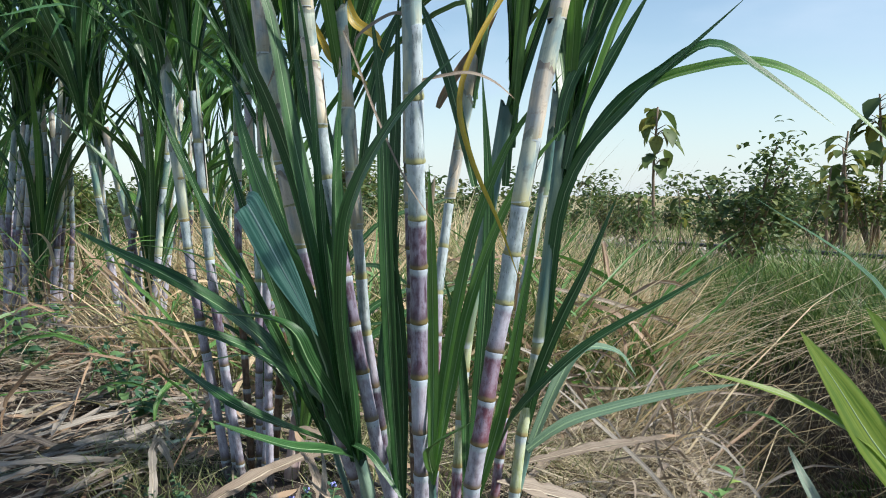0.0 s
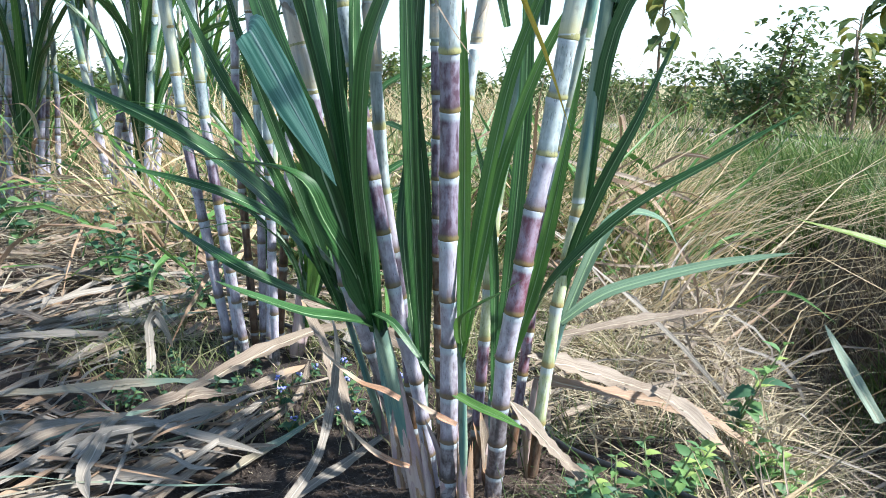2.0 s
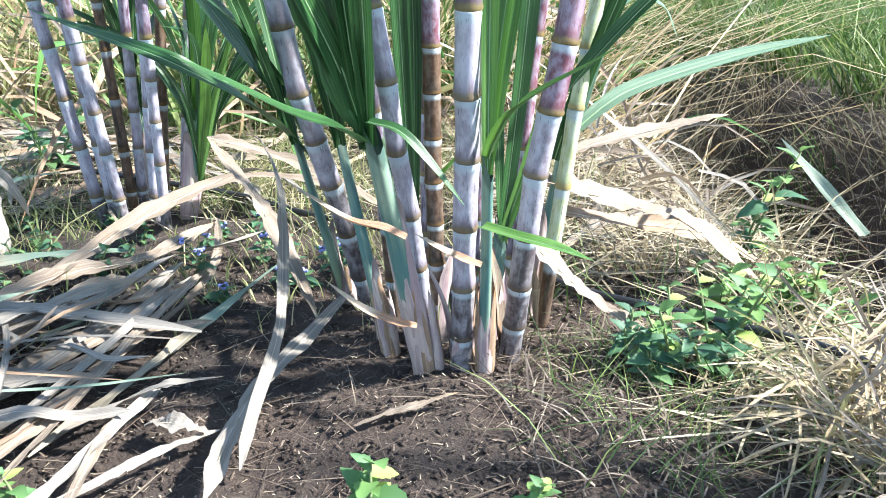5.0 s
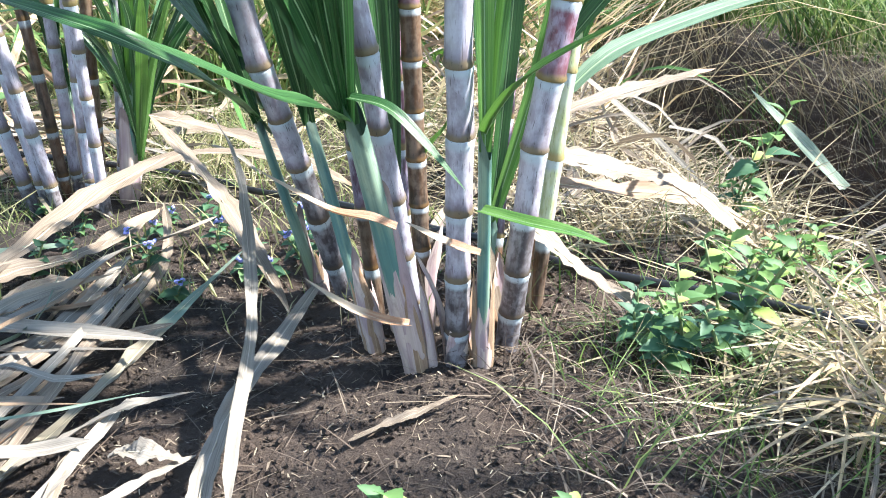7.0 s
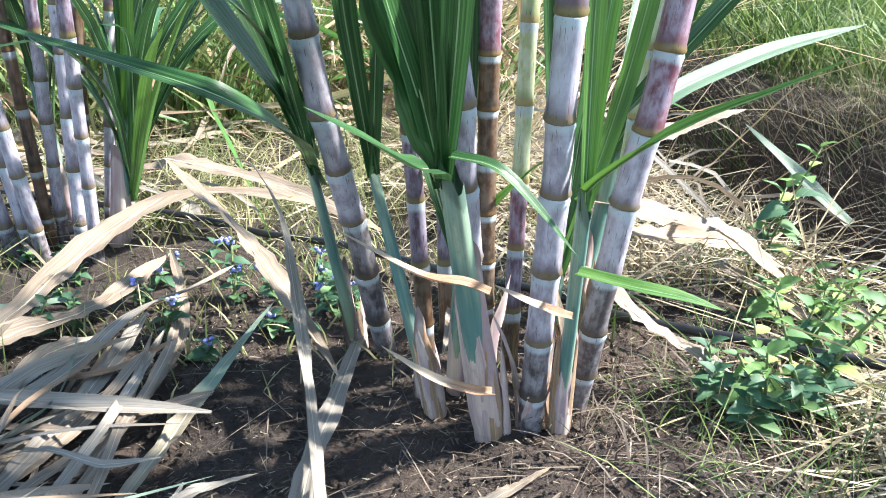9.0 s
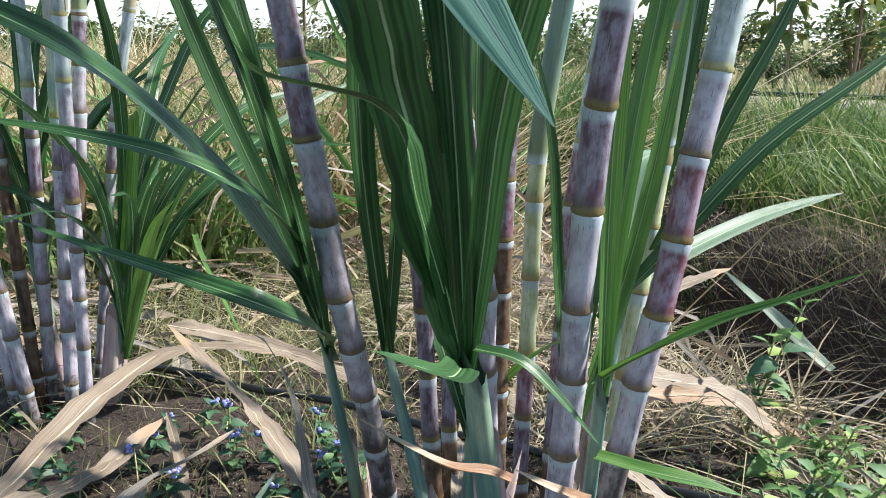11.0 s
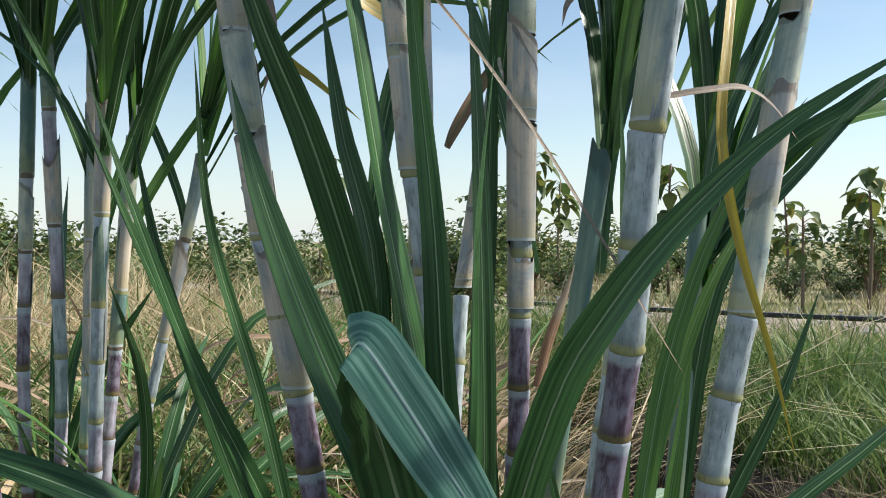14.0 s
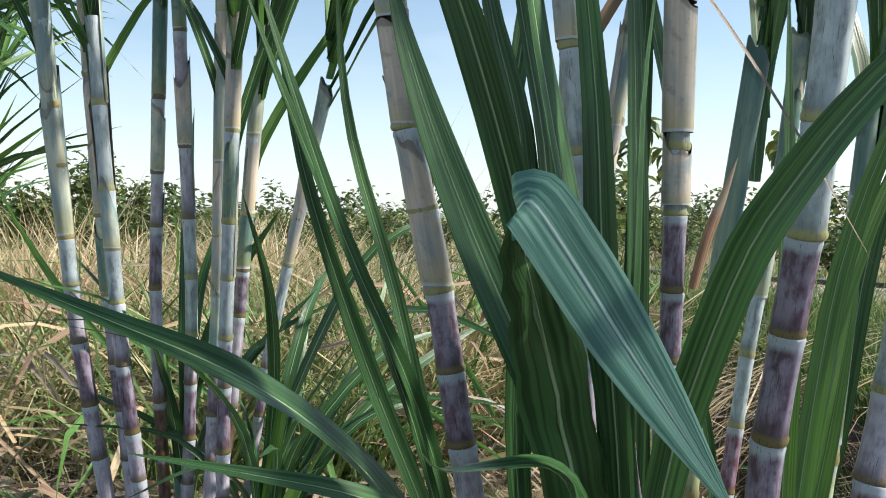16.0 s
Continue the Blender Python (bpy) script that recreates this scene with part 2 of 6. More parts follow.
def sheath_material(name, shade_tone, lit_tone, dark, heel):
    """A wrapped leaf sheath: u round it, v up it; lit and shaded sides painted in, stains, an olive heel above a pale
    ring.
    """
    m, n, l, b = material(name, 0.5)
    uv = n.new("ShaderNodeUVMap")
    sep = n.new("ShaderNodeSeparateXYZ")
    l.new(uv.outputs["UV"], sep.inputs[0])
    v = sep.outputs["Y"]
    info = n.new("ShaderNodeObjectInfo")
    off = n.new("ShaderNodeCombineXYZ")
    l.new(maths(n, l, "MULTIPLY", info.outputs["Random"], 41.0), off.inputs[0])
    l.new(maths(n, l, "MULTIPLY", info.outputs["Random"], 19.0), off.inputs[1])

    def field(scale, size, detail, rough):
        vec = node(n, "ShaderNodeMapping", Scale=scale)
        l.new(uv.outputs["UV"], vec.inputs["Vector"])
        l.new(off.outputs[0], vec.inputs["Location"])
        return noise_of(n, l, vec.outputs["Vector"], size, detail, rough)
    side = field((1.7, 1.6, 1.0), 1.0, 3.0, 0.55)
    line_ = field((17.0, 0.8, 1.0), 1.0, 3.0, 0.6)
    stain = field((2.2, 6.0, 1.0), 1.3, 6.0, 0.7)
    # paints a sunlit cream side and a shaded blue-grey side into the colour
    col = blend(n, l, ramp(n, l, side, (0.40, 0.0), (0.58, 1.0)), shade_tone, lit_tone)
    col = blend(n, l, maths(n, l, "MULTIPLY", ramp(n, l, line_, (0.40, 0.0), (0.62, 1.0)), 0.28), col, dark)
    low = ramp(n, l, maths(n, l, "MULTIPLY_ADD", stain, 0.3, v), (0.16, 1.0), (0.42, 0.0))
    col = blend(n, l, maths(n, l, "MULTIPLY", low, 0.55), col, heel)
    col = blend(n, l, maths(n, l, "MULTIPLY", ramp(n, l, stain, (0.55, 0.0), (0.68, 1.0)), 0.5), col, dark)
    edge = ramp(n, l, maths(n, l, "MULTIPLY_ADD", stain, 0.12, v), (0.97, 0.0), (1.05, 1.0))
    col = blend(n, l, maths(n, l, "MULTIPLY", edge, 0.6), col, tuple(0.6 * q for q in dark))
    col = blend(n, l, ramp(n, l, v, (0.012, 0.8), (0.03, 0.0)), col, (0.50, 0.56, 0.60))
    l.new(col, b.inputs["Base Color"])
    l.new(maths(n, l, "MULTIPLY_ADD", stain, 0.3, 0.35), b.inputs["Roughness"])
    bumped(n, l, b, line_, 0.2, 0.001)
    return m


M_SHEATH_GREEN = sheath_material("green_sheath", (0.085, 0.19, 0.175), (0.24, 0.33, 0.24), (0.045, 0.09, 0.075), (0.26, 0.27, 0.09))
M_SHEATH_PALE = sheath_material("pale_sheath", (0.36, 0.40, 0.40), (0.64, 0.56, 0.45), (0.20, 0.13, 0.09), (0.40, 0.33, 0.13))
M_SHEATH_GREY = sheath_material("bluish_sheath", (0.25, 0.35, 0.35), (0.53, 0.56, 0.44), (0.16, 0.17, 0.15), (0.42, 0.37, 0.12))
M_SHEATH_PINK = sheath_material("pinkish_dry_sheath", (0.37, 0.275, 0.29), (0.57, 0.475, 0.41), (0.20, 0.13, 0.12), (0.40, 0.31, 0.24))


def grass_material(name, a, b2, c, clear=0.2):
    m, n, l, b = material(name, 0.6)
    geo = n.new("ShaderNodeNewGeometry")
    col = ramp(n, l, geo.outputs["Random Per Island"], (0.0, a), (0.55, b2), (1.0, c))
    co = n.new("ShaderNodeTexCoord")
    area = noise_of(n, l, co.outputs["Object"], 2.2, 3.0)
    col = blend(n, l, maths(n, l, "MULTIPLY", ramp(n, l, area, (0.42, 0.0), (0.62, 1.0)), 0.45), col, b2)
    col = blend(n, l, maths(n, l, "MULTIPLY", ramp(n, l, area, (0.38, 1.0), (0.5, 0.0)), 0.35), col, a)
    l.new(col, b.inputs["Base Color"])
    tr = n.new("ShaderNodeBsdfTranslucent")
    l.new(col, tr.inputs["Color"])
    mix = node(n, "ShaderNodeMixShader", Fac=clear)
    l.new(b.outputs[0], mix.inputs[1])
    l.new(tr.outputs[0], mix.inputs[2])
    l.new(mix.outputs[0], n["Material Output"].inputs["Surface"])
    return m


M_GRASS_GREEN = grass_material("green_grass", (0.028, 0.065, 0.014), (0.11, 0.20, 0.045), (0.34, 0.38, 0.14), 0.35)
# cane leaf with the yellow-green of sun shining through put into its colour
M_LEAF_LIME = blade_material("sunlit_lime_leaf", (0.10, 0.18, 0.02), (0.30, 0.38, 0.06), (0.40, 0.46, 0.16), (0.45, 0.36, 0.14), 0.4, stripes=0.6, veins=11.0)
M_GRASS_MIX = grass_material("half_dry_grass", (0.09, 0.15, 0.04), (0.30, 0.30, 0.13), (0.60, 0.51, 0.32), 0.4)
M_STRAW = grass_material("straw", (0.11, 0.085, 0.05), (0.38, 0.31, 0.19), (0.66, 0.57, 0.40))
M_STRAW_PALE = grass_material("pale_dry_grass", (0.27, 0.22, 0.15), (0.55, 0.47, 0.34), (0.75, 0.67, 0.51), 0.4)
M_STRAW_GREY = grass_material("grey_dead_grass", (0.10, 0.08, 0.055), (0.25, 0.21, 0.145), (0.44, 0.38, 0.27), 0.25)
M_STRAW_GOLD = grass_material("golden_dry_grass", (0.36, 0.26, 0.13), (0.68, 0.55, 0.34), (0.80, 0.70, 0.48), 0.45)
M_LITTER = grass_material("dark_litter", (0.045, 0.035, 0.026), (0.13, 0.095, 0.07), (0.30, 0.24, 0.175), 0.05)
M_BUSH = grass_material("bush_leaves", (0.045, 0.085, 0.03), (0.085, 0.14, 0.045), (0.21, 0.23, 0.07), 0.3)
M_TEAK = grass_material("broad_tree_leaves", (0.05, 0.09, 0.025), (0.10, 0.15, 0.04), (0.28, 0.26, 0.05), 0.35)
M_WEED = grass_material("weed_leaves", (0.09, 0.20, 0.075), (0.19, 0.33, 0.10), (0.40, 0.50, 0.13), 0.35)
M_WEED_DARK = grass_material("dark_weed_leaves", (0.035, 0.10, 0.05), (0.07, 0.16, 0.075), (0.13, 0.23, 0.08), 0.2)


def plain(name, colour, rough=0.7, spread=0.25, scale=30.0, depth=0.002):
    m, n, l, b = material(name, rough)
    co = n.new("ShaderNodeTexCoord")
    f = noise_of(n, l, co.outputs["Object"], scale, 5.0)
    l.new(blend(n, l, f, tuple(v * (1 - spread) for v in colour), tuple(min(1, v * (1 + spread)) for v in colour)), b.inputs["Base Color"])
    bumped(n, l, b, f, 0.4, depth)
    return m


M_RIB = plain("leaf_rib", (0.26, 0.38, 0.20), 0.45, 0.2, 40.0, 0.0003)
M_RIB_DRY = plain("dry_leaf_rib", (0.46, 0.40, 0.30), 0.6, 0.25, 40.0, 0.0003)
M_TWIG = plain("twig_bark", (0.17, 0.12, 0.08))
M_STEM = plain("weed_stem", (0.14, 0.18, 0.07))
M_HOSE = plain("black_hose", (0.018, 0.018, 0.02), 0.35, 0.4, 60.0, 0.0005)
M_PETAL_BLUE = plain("blue_florets", (0.30, 0.32, 0.72), 0.8)
M_PETAL_WHITE = plain("white_florets", (0.75, 0.72, 0.70), 0.8)


def soil_material():
    m, n, l, b = material("soil", 0.95)
    co = n.new("ShaderNodeTexCoord")
    p = co.outputs["Object"]
    big, mid, fine = noise_of(n, l, p, 1.1, 4.0), noise_of(n, l, p, 9.0, 5.0), noise_of(n, l, p, 120.0, 6.0, 0.7)
    soil = blend(n, l, ramp(n, l, mid, (0.35, 0.0), (0.7, 1.0)), (0.030, 0.022, 0.018), (0.070, 0.049, 0.037))
    soil = blend(n, l, maths(n, l, "MULTIPLY", ramp(n, l, big, (0.45, 0.0), (0.6, 1.0)), 0.5), soil, (0.10, 0.064, 0.046))
    soil = blend(n, l, maths(n, l, "MULTIPLY", ramp(n, l, fine, (0.55, 0.0), (0.72, 1.0)), 0.6), soil, (0.20, 0.155, 0.115))
    # dry pasture takes over from bare soil away from the cane row
    sep = n.new("ShaderNodeSeparateXYZ")
    l.new(p, sep.inputs[0])
    far = ramp(n, l, maths(n, l, "MULTIPLY_ADD", sep.outputs["Y"], 0.1, maths(n, l, "MULTIPLY", big, 0.25)), (0.48, 0.0), (0.75, 1.0))
    field = blend(n, l, ramp(n, l, noise_of(n, l, p, 0.35, 6.0, 0.65), (0.38, 0.0), (0.62, 1.0)), (0.16, 0.17, 0.07), (0.36, 0.28, 0.16))
    l.new(blend(n, l, far, soil, field), b.inputs["Base Color"])
    h = maths(n, l, "MULTIPLY_ADD", mid, 0.6, fine)
    bumped(n, l, b, h, 0.9, 0.012)
    return m


M_SOIL = soil_material()
M_STONE = plain("pale_stone", (0.50, 0.47, 0.43), 0.85, 0.25, 25.0, 0.004)
M_TRACK = plain("bare_track", (0.30, 0.25, 0.20), 0.95, 0.3, 4.0, 0.01)


# ---- building helpers ----
def sock(name, verts, faces, mat, uvs=None, smooth=True):
    """A mesh from computed vertices and faces; uvs: one pair a vertex."""
    me = bpy.data.meshes.new(name)
    me.from_pydata([tuple(v) for v in verts], [], faces)
    if uvs is not None:
        layer = me.uv_layers.new(name="UVMap")
        idx = np.empty(len(me.loops), dtype=np.int32)
        me.loops.foreach_get("vertex_index", idx)
        layer.data.foreach_set("uv", np.asarray(uvs, dtype=np.float32)[idx].ravel())
    if smooth:
        me.polygons.foreach_set("use_smooth", [True] * len(me.polygons))
    me.materials.append(mat)
    return me


def hang(name, me, parent=None, label="", m=None):
    ob = new(name, me)
    if parent is not None:
        ob.parent = parent
    if m is not None:
        ob.matrix_basis = m
    return tagged(ob, label)


def spline(points, n):
    """n + 1 points of a Catmull-Rom curve through the given ones, and how far along each lies (0..1)."""
    p = [Vector(q) for q in points]
    p = [2 * p[0] - p[1]] + p + [2 * p[-1] - p[-2]]
    segs = len(p) - 3
    out = []
    for k in range(n + 1):
        s = min(k / n * segs, segs - 1e-6)
        i, t = int(s), s - int(s)
        a, b, c, d = p[i : i + 4]
        out.append(0.5 * ((2 * b) + (c - a) * t + (2 * a - 5 * b + 4 * c - d) * t * t + (3 * b - a - 3 * c + d) * t ** 3))
    return out


def blade_mesh(name, points, width, mat, n=18, fold=0.35, facing=(0, -1, 0.2), twist=0.0, wave=0.0, seed=0, base=0.55, dull=False, pleat=0.10):
    """A long leaf along a curve: folded at the midrib, narrowing to its tip, its face towards 'facing'."""
    rnd = random.Random(seed)
    pts = spline(points, n)
    verts, uvs, faces = [], [], []
    look_to = Vector(facing).normalized()
    ph = rnd.uniform(0, 6)
    for k, p in enumerate(pts):
        t = k / n
        tan = (pts[min(k + 1, n)] - pts[max(k - 1, 0)]).normalized()
        side = tan.cross(look_to)
        side = side.normalized() if side.length > 0.05 else tan.orthogonal().normalized()
        side = Matrix.Rotation(radians(twist) * t, 3, tan) @ side
        nor = side.cross(tan)
        grow = base + (1 - base) * min(1.0, t / 0.3) ** 0.8
        half = 0.5 * width * grow * (min(1.0, 0.15 + 9 * t) if dull else 1.0) * ((1 - max(0.0, (t - 0.45) / 0.55) ** (3.2 if dull else 1.7)) + 0.015)
        for u in (-1.0, -0.5, 0.0, 0.5, 1.0):
            lift = fold * abs(u) * half * (1 - 0.6 * t) + (pleat * half if abs(u) == 0.5 else 0.0)
            lift += wave * half * math.sin(ph + t * 11 + (2.2 if u > 0 else 0)) * abs(u)
            if dull:
                lift += 0.22 * half * rnd.uniform(-1, 1)
            frayed = (1 + rnd.uniform(-0.22, 0.10)) if dull and abs(u) == 1.0 else 1.0
            verts.append(p + side * (u * half * frayed) + nor * lift)
            uvs.append((0.5 + 0.5 * u, t))
    for k in range(n):
        for j in range(4):
            a = 5 * k + j
            faces.append((a, a + 1, a + 6, a + 5))
    return sock(name, verts, faces, mat, uvs)


def rib_mesh(points, width, mat, facing, n, twist):
    """The raised midrib of a leaf: a slim four-sided bar along its middle, dying out before the tip."""
    pts = spline(points, n)
    verts, uvs, faces = [], [], []
    look_to = Vector(facing).normalized()
    last = int(n * 0.88)
    for k in range(last + 1):
        t = k / n
        tan = (pts[min(k + 1, n)] - pts[max(k - 1, 0)]).normalized()
        side = tan.cross(look_to)
        side = side.normalized() if side.length > 0.05 else tan.orthogonal().normalized()
        side = Matrix.Rotation(radians(twist) * t, 3, tan) @ side
        nor = side.cross(tan)
        w = 0.045 * width * (1.0 - 0.85 * t)
        for a, b in ((1, 0), (0, 0.9), (-1, 0), (0, -0.9)):
            verts.append(pts[k] + side * (a * w) + nor * (b * w))
            uvs.append((0.5, t))
    for k in range(last):
        for j in range(4):
            q = (j + 1) % 4
            faces.append((4 * k + j, 4 * k + q, 4 * k + 4 + q, 4 * k + 4 + j))
    return sock("midrib", verts, faces, mat, uvs)


def tube_mesh(name, points, radii, mat, sides=10, n=10, ripple=0.0, seed=0):
    rnd = random.Random(seed)
    pts = spline(points, n)
    verts, uvs, faces = [], [], []
    ref = Vector((1, 0.2, 0)) if abs((pts[-1] - pts[0]).normalized().x) < 0.8 else Vector((0, 0.2, 1))
    phase = [rnd.uniform(-1, 1) for _ in range(sides)]
    for k, p in enumerate(pts):
        t = k / n
        tan = (pts[min(k + 1, n)] - pts[max(k - 1, 0)]).normalized()
        a = tan.cross(ref).normalized()
        b = a.cross(tan)
        s = t * (len(radii) - 1)
        i = min(int(s), len(radii) - 2)
        r = radii[i] + (radii[i + 1] - radii[i]) * (s - i)
        for j in range(sides):
            w = 2 * math.pi * j / sides
            rr = r * (1 + ripple * phase[j])
            verts.append(p + a * (rr * math.cos(w)) + b * (rr * math.sin(w)))
            uvs.append((abs(2 * j / sides - 1), t))
    for k in range(n):
        for j in range(sides):
            q = (j + 1) % sides
            faces.append((k * sides + j, k * sides + q, (k + 1) * sides + q, (k + 1) * sides + j))
    faces.append(tuple(range(sides))[::-1])
    faces.append(tuple(n * sides + j for j in range(sides)))
    return sock(name, verts, faces, mat, uvs)


def joint_mesh(mat, sides=12):
    """One joint of cane, one unit long and one unit in radius, swollen at its ring."""
    rings = ((0.0, 0.99), (0.022, 1.07), (0.055, 1.08), (0.085, 0.99), (0.3, 0.955), (0.7, 0.955), (0.9, 0.985), (0.965, 1.035), (1.0, 0.98))
    verts = [(r * math.cos(2 * math.pi * j / sides), r * math.sin(2 * math.pi * j / sides), z) for z, r in rings for j in range(sides)]
    faces = [(k * sides + j, k * sides + (j + 1) % sides, (k + 1) * sides + (j + 1) % sides, (k + 1) * sides + j) for k in range(len(rings) - 1) for j in range(sides)]
    faces += [tuple(range(sides))[::-1], tuple((len(rings) - 1) * sides + j for j in range(sides))]
    return sock("joint", verts, faces, mat)


JOINT = {m.name: joint_mesh(m) for m in (M_PURPLE, M_RED, M_VIOLET, M_SLATE, M_GREEN, M_BROWN, M_FOOT)}


def place_on(line, z):
    """The point of a polyline at the height z."""
    for a, b in zip(line, line[1:]):
        if z <= b[2] or b is line[-1]:
            t = (z - a[2]) / (b[2] - a[2])
            return Vector(a) + (Vector(b) - Vector(a)) * t


def cane(line, heights, radius, mats, label, seed=0, group="", bent=0.0):
    """A cane stalk along a line, jointed at the given heights. mats: one material a joint, the last one repeats."""
    rnd = random.Random(seed)
    foot = Vector(line[0])
    root = new("sugarcane_stalk")
    root.location = foot
    tagged(root, label, "sugarcane", group)
    for k, (z0, z1) in enumerate(zip(heights, heights[1:])):
        a, b = place_on(line, z0) - foot, place_on(line, z1) - foot
        off = Vector((rnd.uniform(-1, 1), rnd.uniform(-1, 1), 0)) * radius * 0.06
        way = b - a
        turn = way.to_track_quat("Z", "Y").to_matrix().to_4x4() @ Matrix.Rotation(rnd.uniform(0, 6.28), 4, "Z")
        r = radius * rnd.uniform(0.97, 1.03)
        m = mats[min(k, len(mats) - 1)]
        hang("joint", JOINT[m.name], root, "", Matrix.Translation(a + off) @ turn @ Matrix.Diagonal((r, r, way.length * 1.003, 1)))
    return root


def add_sheath(root, line, z0, z1, radius, mat, seed=0, flare=1.03, name="leaf_sheath", label="", tear=0.014, arc=None, lip=None, waist=0.0, ridge=0.0):
    """A leaf sheath wrapped round a stalk between two heights, with a slanting loose lip at its top."""
    rnd = random.Random(seed)
    foot = root.location
    sides, n = 20 if ridge == 0 else 36, 10
    lean = rnd.uniform(0, 6.28) if lip is None else lip
    jag = [rnd.uniform(-1, 1) for _ in range(3)]
    verts, uvs, faces = [], [], []
    for k in range(n + 1):
        t = k / n
        c = place_on(line, z0 + (z1 - z0) * t) - foot
        for j in range(sides):
            w = 2 * math.pi * j / sides if arc is None else arc[0] + arc[1] * j / (sides - 1)
            r = radius * (1.0 + (flare - 1.0) * t) * (1 + 0.025 * math.sin(2 * w + lean)) * (1 - waist * (1 - min(1.0, t / 0.35)) ** 2) * (1 + ridge * math.sin(6 * w + lean))
            up = tear * math.cos(w - lean) * t ** 2 + (0.004 * (jag[0] * math.sin(2 * w) + jag[1] * math.sin(5 * w + 1) + jag[2] * math.sin(3 * w)) if k == n else 0)
            verts.append(c + Vector((r * math.cos(w), r * math.sin(w), up)))
            uvs.append((abs(2 * j / sides - 1), t))
    for k in range(n):
        for j in range(sides if arc is None else sides - 1):
            q = (j + 1) % sides
            faces.append((k * sides + j, k * sides + q, (k + 1) * sides + q, (k + 1) * sides + j))
    return hang(name, sock(name, verts, faces, mat, uvs), root, label)


def wrap(root, line, z0, z1, radius, seed, mats):
    """Overlapping sheaths up a stalk, one from each ring, each differing in colour and tear."""
    rnd = random.Random(seed)
    z, k = z0, 0
    while z < z1 - 0.03:
        nxt = min(z1, z + rnd.uniform(0.075, 0.125))
        add_sheath(root, line, z, min(z1, nxt + rnd.uniform(0.0, 0.012)), radius * rnd.uniform(0.97, 1.03), mats[k % len(mats)], seed * 50 + k, rnd.uniform(1.0, 1.06), tear=rnd.uniform(0.004, 0.016))
        if rnd.random() < 0.6:
            add_sheath(root, line, z + 0.01, nxt - rnd.uniform(0.0, 0.03), radius * 1.09, M_SHEATH_PALE, seed * 50 + 20 + k, 1.04, arc=(rnd.uniform(-4, 1), rnd.uniform(1.2, 2.6)), name="loose_sheath", tear=0.025)
        z, k = nxt, k + 1


def add_leaf(root, points, width, mat=None, label="", name="leaf", **more):
    """A leaf through points of the place, as a part of the plant that stands at root."""
    foot = root.location
    ribbed = more.pop("ribbed", name == "leaf" and width >= 0.013)
    local = [Vector(p) - foot for p in points]
    ob = hang(name, blade_mesh(name, local, width, mat or M_LEAF, **more), root, label)
    if ribbed:
        hang("midrib", rib_mesh(local, width, M_RIB, more.get("facing", (0, -1, 0.2)), more.get("n", 18), more.get("twist", 0.0)), ob, "pale raised midrib")
    return ob


def add_crown(root, at, lean, count, length, seed, width=0.035, spread=0.55, droop=0.9, mats=None):
    """Leaves that fan out from the top of a stalk and bend over."""
    rnd = random.Random(seed)
    at = Vector(at)
    for k in range(count):
        w = 2.4 * k + rnd.uniform(-0.5, 0.5)
        out = Vector((math.cos(w), math.sin(w), 0))
        s = spread * rnd.uniform(0.35, 1.25)
        ln = length * rnd.uniform(0.7, 1.15)
        up = (Vector(lean).normalized() + out * s * 0.6).normalized()
        d = droop * rnd.uniform(0.3, 1.2)
        p0 = at + Vector((0, 0, rnd.uniform(-0.10, 0.06)))
        p1 = p0 + up * ln * 0.33
        p2 = p1 + (up + out * s * 0.8 - Vector((0, 0, 0.25 * d))).normalized() * ln * 0.33
        p3 = p2 + (up * (1 - d) + out * (s + 0.5 * d) - Vector((0, 0, 0.9 * d))).normalized() * ln * 0.36
        mat = rnd.choice(mats) if mats else rnd.choice((M_LEAF, M_LEAF, M_LEAF, M_LEAF_LIGHT))
        face = Vector((-out.x, -out.y, 1.0))
        add_leaf(root, (p0, p1, p2, p3), width * rnd.uniform(0.75, 1.15), mat, facing=face, twist=rnd.uniform(-70, 70), n=12, seed=seed * 31 + k, wave=0.08, ribbed=False)


# ---- ground ----
def relief(x, y):
    """The height of the ground: a low ridge along the cane row, a ditch beside it, level field beyond."""
    across = (x * 0.82 + (y - 1.35) * 0.57)              # distance to the right of the row
    z = 0.0
    z += 0.035 * math.exp(-(across / 0.35) ** 2) - 0.035
    ditch = (x - 1.12 - 0.17 * (y - 2.6)) / 0.34
    z -= 0.50 * math.exp(-ditch ** 4) * math.exp(-((y - 2.6) / 1.5) ** 4)
    near = math.exp(-(x * x + (y - 1.5) ** 2) / 30.0)
    z += near * (0.022 * noise.noise((x * 2.3, y * 2.3, 0)) + 0.016 * noise.noise((x * 7, y * 7, 3)) + 0.009 * noise.noise((x * 26, y * 26, 7)) + 0.005 * noise.noise((x * 48, y * 48, 9)))
    return z


def ground_mesh():
    def steps(lo, hi, fine, grow, far):
        out, s, v = [lo], fine, lo
        while v < hi:
            v += fine
            out.append(v)
        up, dn, st = hi, lo, fine
        while up - hi < far:
            st *= grow
            up, dn = up + st, dn - st
            out.append(up)
            out.insert(0, dn)
        return out
    xs, ys = steps(-1.6, 1.6, 0.019, 1.16, 1800), steps(0.6, 3.2, 0.019, 1.16, 1800)
    verts = [(x, y, relief(x, y) if abs(x) < 60 and abs(y) < 60 else -0.035) for y in ys for x in xs]
    w = len(xs)
    faces = [(j * w + i, j * w + i + 1, (j + 1) * w + i + 1, (j + 1) * w + i) for j in range(len(ys) - 1) for i in range(w - 1)]
    return sock("ground", verts, faces, M_SOIL)


